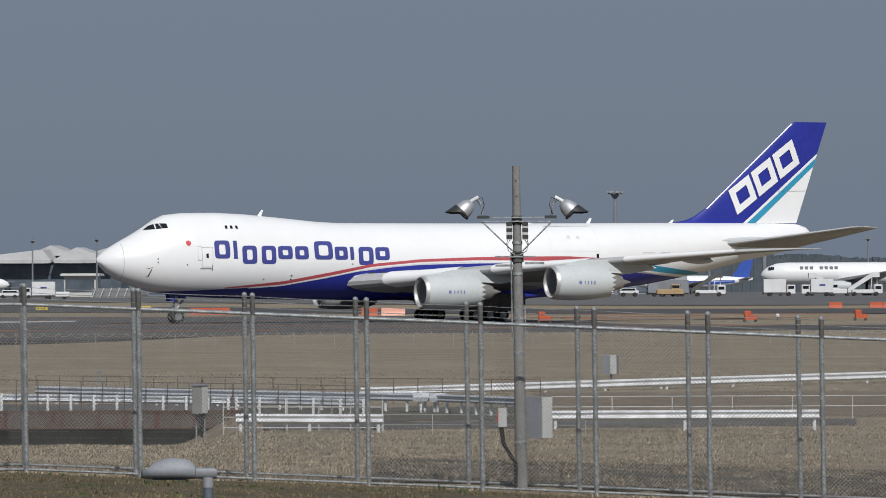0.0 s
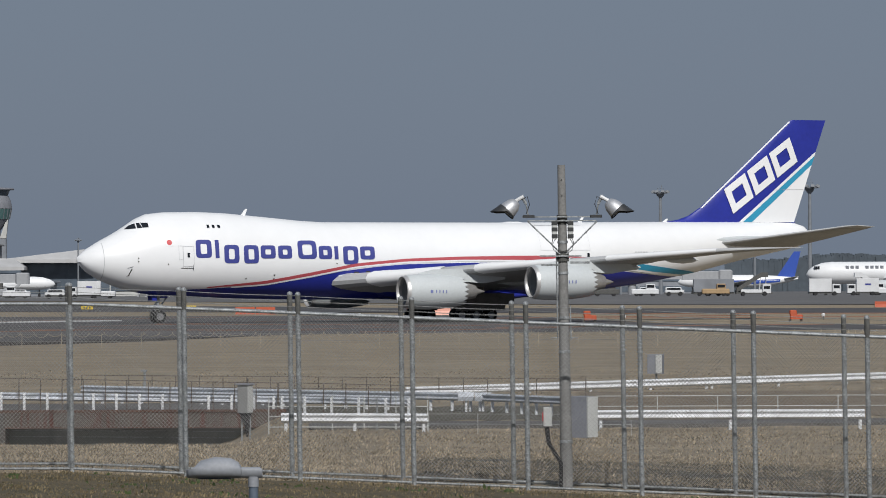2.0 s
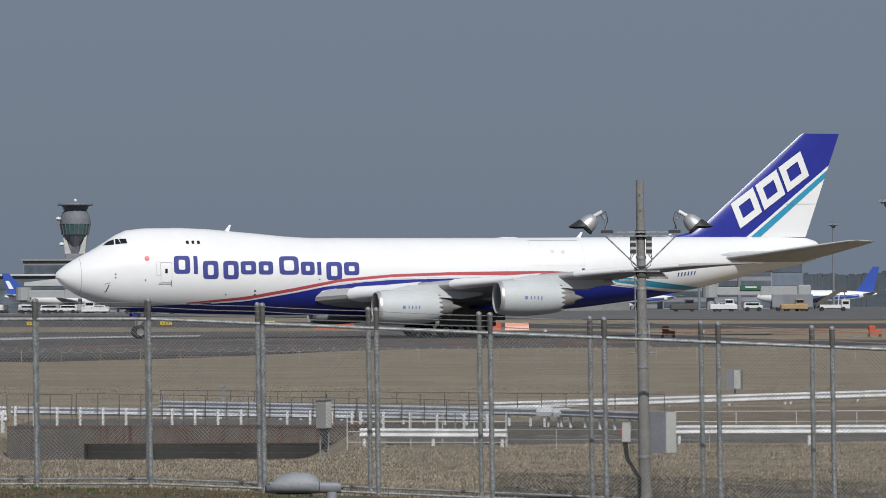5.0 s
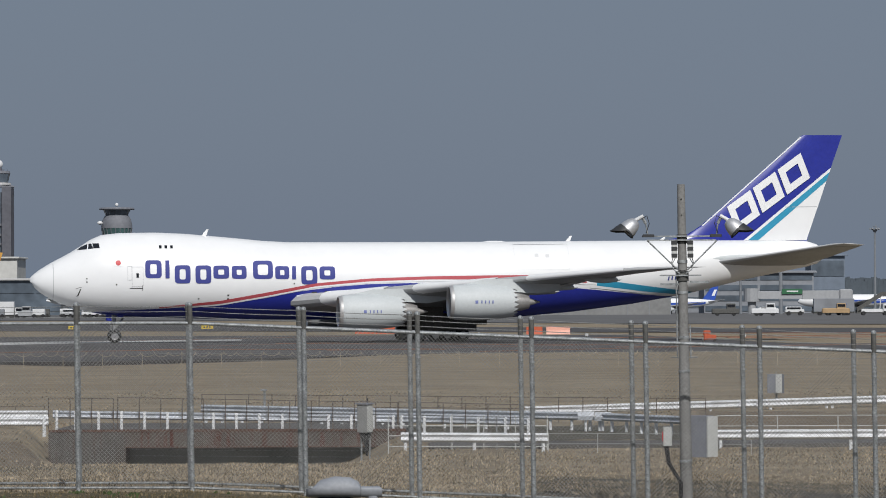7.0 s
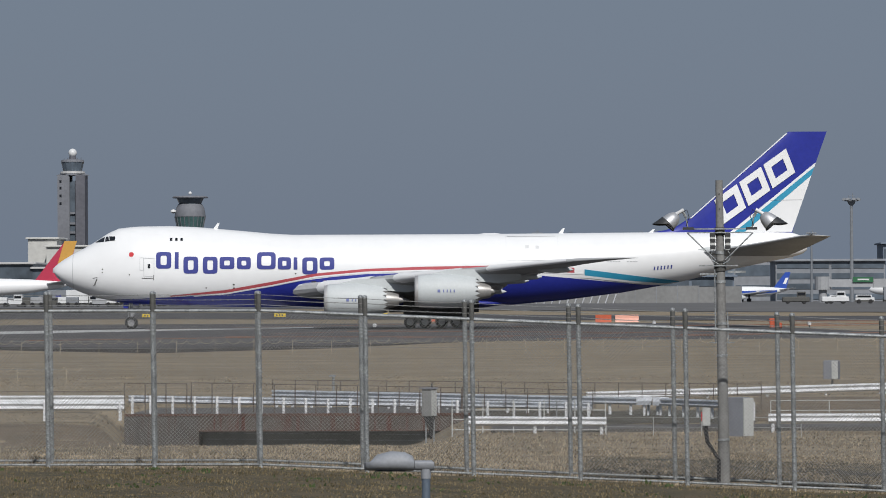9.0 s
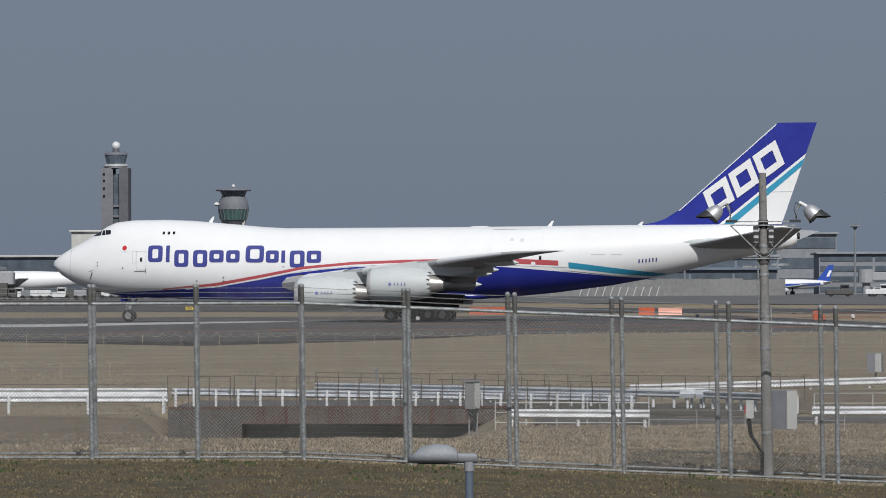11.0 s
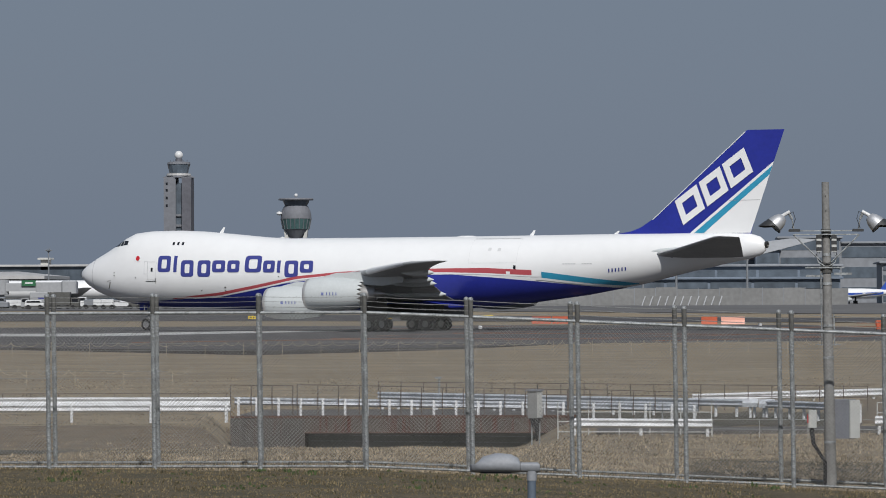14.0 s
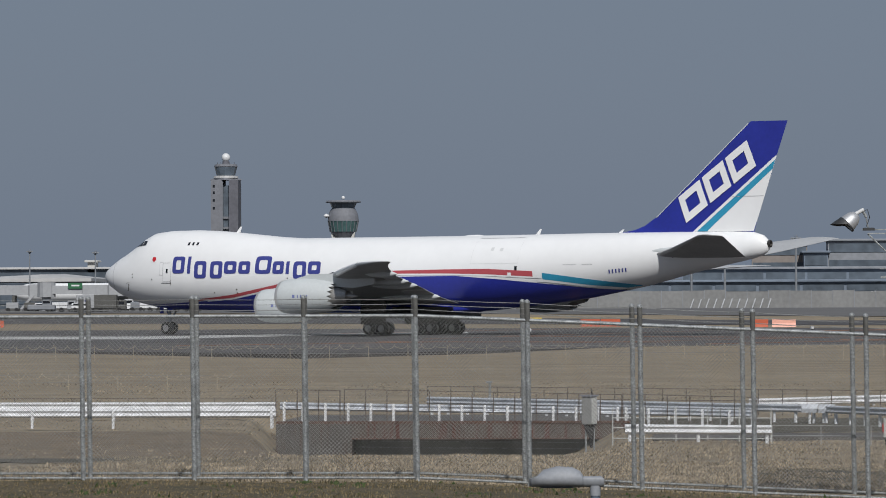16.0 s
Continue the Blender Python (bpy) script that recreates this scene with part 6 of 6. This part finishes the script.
    for i in range(3):
        part("cockpit_window", Form().box(2.0 + i * 0.5, 2.4 + i * 0.5, -R * 0.72 - i * 0.1, -R * 0.55, zc + R * 0.35, zc + R * 0.6), GLASS, th)
    return th, zc, R


jc, zc, R = parked(731, 1150, -4, 54, JETRED, "parked white freighter airliner with dark lettering bars behind vehicles")
for i in range(8):
    if i != 3:
        x = 10.0 + i * 1.25
        part("lettering_bar", Form().box(x, x + 0.8, -R * 0.94, -R * 0.7, zc + 1.0, zc + 1.8), BOXDARK, jc)
parked(526, 1500, -3, 40, JETBLUE, "parked white airliner with a blue tail", JETBLUE, fin=4.7)
parked(268, 1560, 25, 34, JETBLUE, "parked white airliner with a blue stripe and blue tail", JETBLUE, True)
parked(-590, 1400, 187, 40, JETBLUE, "parked white airliner with a blue stripe and blue tail", JETBLUE, True)
parked(-1335, 1260, 4, 60, JETRED, "parked white airliner with a red and gold tail", None, gold=True, slim=0.043, fin=5.0)


# ---- apron vehicles ----
def truck(u, d, kind, material, label, flip=False):
    p = far(u, 0, d)
    th = thing({"box": "cargo_truck", "tug": "pushback_tug", "stairs": "stairs_truck", "van": "service_van", "cart": "baggage_cart"}[kind], pose(p.x, d, APRON_Z, 0, 0, 180 if flip else 0), label, "vehicle", "apron vehicles")
    L = {"box": 7.5, "tug": 6.5, "stairs": 8.5, "van": 4.6, "cart": 3.4}[kind]
    me = Form().turn([(-0.18, 0.3), (-0.2, 0.45), (0, 0.52), (0.2, 0.45), (0.18, 0.3)], "y", (0, 0, 0), 14, (True, True)).mesh("wheel", BLACK, 40)
    for x in (0.2 * L, 0.8 * L):
        for y in (-1.05, 1.05):
            part("wheel", me, None, th, at=pose(x, y, 0.52))
    part("chassis", Form().box(0.1, L, -1.0, 1.0, 0.45, 0.85), SLEEVE, th)
    if kind == "box":
        part("cab", Form().slab(0, 2.0, -1.15, 1.15, 0.6, 2.7, 0.15), material, th)
        part("cargo_box", Form().slab(2.2, L, -1.25, 1.25, 0.9, 4.0, 0.06), material, th)
        part("windscreen", Form().box(0.3, 1.7, -1.18, 1.18, 1.7, 2.4), GLASS, th)
        part("emblem_bar", Form().box(4.2, 5.6, -1.28, -1.2, 2.4, 2.8), TEXTBLUE, th)
    elif kind == "tug":
        part("body", Form().slab(0, L, -1.3, 1.3, 0.6, 1.7, 0.2), material, th)
        part("cab", Form().slab(0.9, 3.0, -1.1, 1.1, 1.7, 2.9, 0.15), material, th)
        part("windscreen", Form().box(1.1, 2.8, -1.13, 1.13, 2.0, 2.65), GLASS, th)
    elif kind == "cart":
        part("container", Form().slab(0.3, L - 0.2, -0.9, 0.9, 0.85, 2.25, 0.1), material, th)
        part("tow_bar", Form().tube([(0.1, 0, 0.6), (-0.9, 0, 0.5)], 0.05, 6), SLEEVE, th)
    elif kind == "van":
        part("body", Form().slab(0, L, -0.95, 0.95, 0.5, 1.5, 0.2), material, th)
        part("cabin", Form().slab(0.6, L - 0.1, -0.9, 0.9, 1.5, 2.1, 0.2), material, th)
        part("windows", Form().box(0.9, L - 0.5, -0.93, 0.93, 1.5, 1.95), GLASS, th)
    else:
        part("body", Form().slab(1.2, 6.2, -1.12, 1.12, 0.75, 1.5, 0.08), material, th)
        part("cab", Form().slab(6.3, 8.3, -1.1, 1.1, 0.6, 2.7, 0.15), material, th)
        part("windscreen", Form().box(6.6, 8.0, -1.13, 1.13, 1.6, 2.3), GLASS, th)
        part("stairway", Form().loft([[(0.2, -1, 0.8), (0.2, 1, 0.8), (0.2, 1, 1.8), (0.2, -1, 1.8)], [(6.0, -1, 4.4), (6.0, 1, 4.4), (6.0, 1, 5.5), (6.0, -1, 5.5)], [(7.6, -1, 4.4), (7.6, 1, 4.4), (7.6, 1, 5.5), (7.6, -1, 5.5)]]), SLEEVE if u < 700 else material, th, "sloping stairway")
        part("support", Form().tube([(5.5, -0.8, 0.8), (5.8, -0.8, 4.3)], 0.12, 6), material, th)
        part("support", Form().tube([(7.2, 0.8, 0.8), (7.2, 0.8, 4.4)], 0.12, 6), material, th)


W_ = "white apron service truck parked before the aircraft"
for u, d, kind, m, fl in [(792, 1065, "box", PAINTWHITE, True), (803, 1065, "box", PAINTWHITE, False), (846, 1078, "tug", PAINTWHITE, False), (884, 1055, "stairs", PAINTWHITE, False), (872, 1090, "stairs", PAINTWHITE, True), (960, 1075, "box", PAINTWHITE, False), (596, 1070, "tug", TAN, True), (606, 1064, "stairs", PAINTWHITE, False), (590, 1075, "box", BLOCKGREY, True), (560, 1080, "box", BLOCKGREY, False), (500, 1070, "tug", PAINTWHITE, True), (470, 1070, "van", PAINTWHITE, False), (445, 1073, "tug", SLEEVE, True), (535, 1077, "van", PAINTWHITE, True), (-566, 1040, "box", PAINTWHITE, False), (-610, 1045, "van", PAINTWHITE, False), (-640, 1045, "van", PAINTWHITE, True), (-690, 1045, "tug", PAINTWHITE, False), (-735, 1042, "van", PAINTWHITE, False), (-530, 1045, "tug", PAINTWHITE, False)] + [(-1320 + 17 * k + 7 * (k % 2), 1058 + 11 * (k % 4), ("cart", "van", "cart", "cart", "tug", "box", "cart")[k % 7], (DULLWHITE, PAINTWHITE, SLEEVE, PAINTWHITE, BLOCKGREY)[k % 5], k % 2 == 0) for k in range(28)] + [(-835 + 26 * k, 1065, ("cart", "van", "cart")[k % 3], (PAINTWHITE, DULLWHITE)[k % 2], k % 2 == 0) for k in range(6)]:
    truck(u, d, kind, m, {True: W_, False: "apron service vehicle in dull paint before the aircraft"}[m is PAINTWHITE], fl)


def jet_bridge(u, d, L, sgn=False):
    p = far(u, 0, d)
    th = thing("jet_bridge", pose(p.x, d, APRON_Z), "dull white passenger boarding bridge on wheeled legs", "jet bridge", "jet bridges")
    part("tunnel", Form().slab(0, L * 0.6, -1.5, 1.5, 4.5, 6.7, 0.15), DULLWHITE, th)
    part("tunnel", Form().slab(L * 0.55, L, -1.7, 1.7, 4.3, 6.9, 0.15), DULLWHITE, th)
    part("cab", Form().slab(L, L + 4, -2.2, 2.2, 3.9, 7.3, 0.4), DULLWHITE, th)
    part("leg", Form().box(L * 0.75, L * 0.8, -1.5, -1.1, 0.5, 4.2).box(L * 0.75, L * 0.8, 1.1, 1.5, 0.5, 4.2).box(L * 0.7, L * 0.85, -1.8, 1.8, 0.1, 0.9), SLEEVE, th)
    part("stair", Form().loft([[(L * 0.86, -2.6, 0.2), (L * 0.9, -2.6, 0.2), (L * 0.9, -1.9, 0.2), (L * 0.86, -1.9, 0.2)], [(L * 1.05, -2.6, 4.2), (L * 1.1, -2.6, 4.2), (L * 1.1, -1.9, 4.2), (L * 1.05, -1.9, 4.2)]]), DULLWHITE, th)
    part("rotunda", Form().turn([(0, 1.2), (3.6, 1.2), (3.7, 2.4), (7.6, 2.4)], "z", (-1.5, 0, 0), 14, (True, True)), DULLWHITE, th)
    if sgn:
        s = part("sign_panel", Form().slab(L * 0.3, L * 0.55, -2.0, -1.7, 5.9, 7.4, 0.05), GREENSIGN, th, "green advertising panel")
        part("sign_bars", Form().box(L * 0.36, L * 0.5, -2.06, -2.0, 6.5, 6.9), PAINTWHITE, s)


jet_bridge(-1258, 1180, 15, True), jet_bridge(-1430, 1200, 18), jet_bridge(470, 1330, 24, True), jet_bridge(-790, 1360, 20)


def blast_fence(u0, u1, d):
    a, b = far(u0, 0, d), far(u1, 0, d)
    th = thing("blast_fence", pose(a.x, d, APRON_Z), "pale slanted blast fence on grey struts", "fence", "blast fences")
    L = b.x - a.x
    n = int(L / 2.2)
    for i in range(n):
        part("strut", Form().loft([[(i * 2.2, 0, 0), (i * 2.2 + 0.35, 0, 0), (i * 2.2 + 0.35, 0.4, 0), (i * 2.2, 0.4, 0)], [(i * 2.2 + 0.9, 2.5, 2.7), (i * 2.2 + 1.25, 2.5, 2.7), (i * 2.2 + 1.25, 2.9, 2.7), (i * 2.2 + 0.9, 2.9, 2.7)]]), DULLWHITE, th)
    part("panel", Form().box(0, L, 3.1, 3.3, 0, 2.6), PALEWALL, th)


# An added low wall whose pale grey imitates exhaust heat blur.
def heat_blur_wall(u0, u1, d, top):
    a, b = far(u0, 0, d), far(u1, 0, d)
    th = thing("heat_blur_wall", pose(a.x, d, APRON_Z), "low pale grey wall standing in for heat blur along the apron", "wall", "screen walls")
    n = max(1, int((b.x - a.x) / 6))
    for i in range(n):
        x0, x1 = (b.x - a.x) * i / n, (b.x - a.x) * (i + 1) / n
        part("panel", Form().box(x0 + 0.06, x1 - 0.06, 0, 0.2, 0, top * (1 + 0.12 * noise.noise(Vector((i * 1.9, d, 0))))), PALEWALL, th)
        part("post", Form().box(x1 - 0.1, x1 + 0.1, -0.1, 0.3, 0, top * 1.03), BLOCKGREY, th)


heat_blur_wall(-260, 345, 1330, 5.0)
blast_fence(-436, -350, 1260), blast_fence(-45, 129, 1290)


# ---- what moves ----
def motions():
    walk(airplane, [(t, pose(x, y, 0.04, 0, 0, a)) for t, x, y, a in TAXI])
    # distance rolled along the ground, wheel by wheel
    path_t = [r[0] for r in TAXI]
    for w, ax, ay in wheels:
        rows, turned, last = [], 0.0, None
        for k in range(81):
            t = 0.2 * k
            x, y, a = (float(np.interp(t, path_t, [r[i] for r in TAXI])) for i in (1, 2, 3))
            c, s = math.cos(radians(a)), math.sin(radians(a))
            p = Vector((x + ax * c - ay * s, y + ax * s + ay * c, 0))
            if last is not None:
                step = (last - p).dot(Vector((c, s, 0)))
                turned += max(-80.0, min(80.0, math.degrees(step / 0.62)))
            last = p
            rows.append((t, pose(ax, ay, 0.62, 0, -turned, 0)))
        walk(w, rows)


motions()
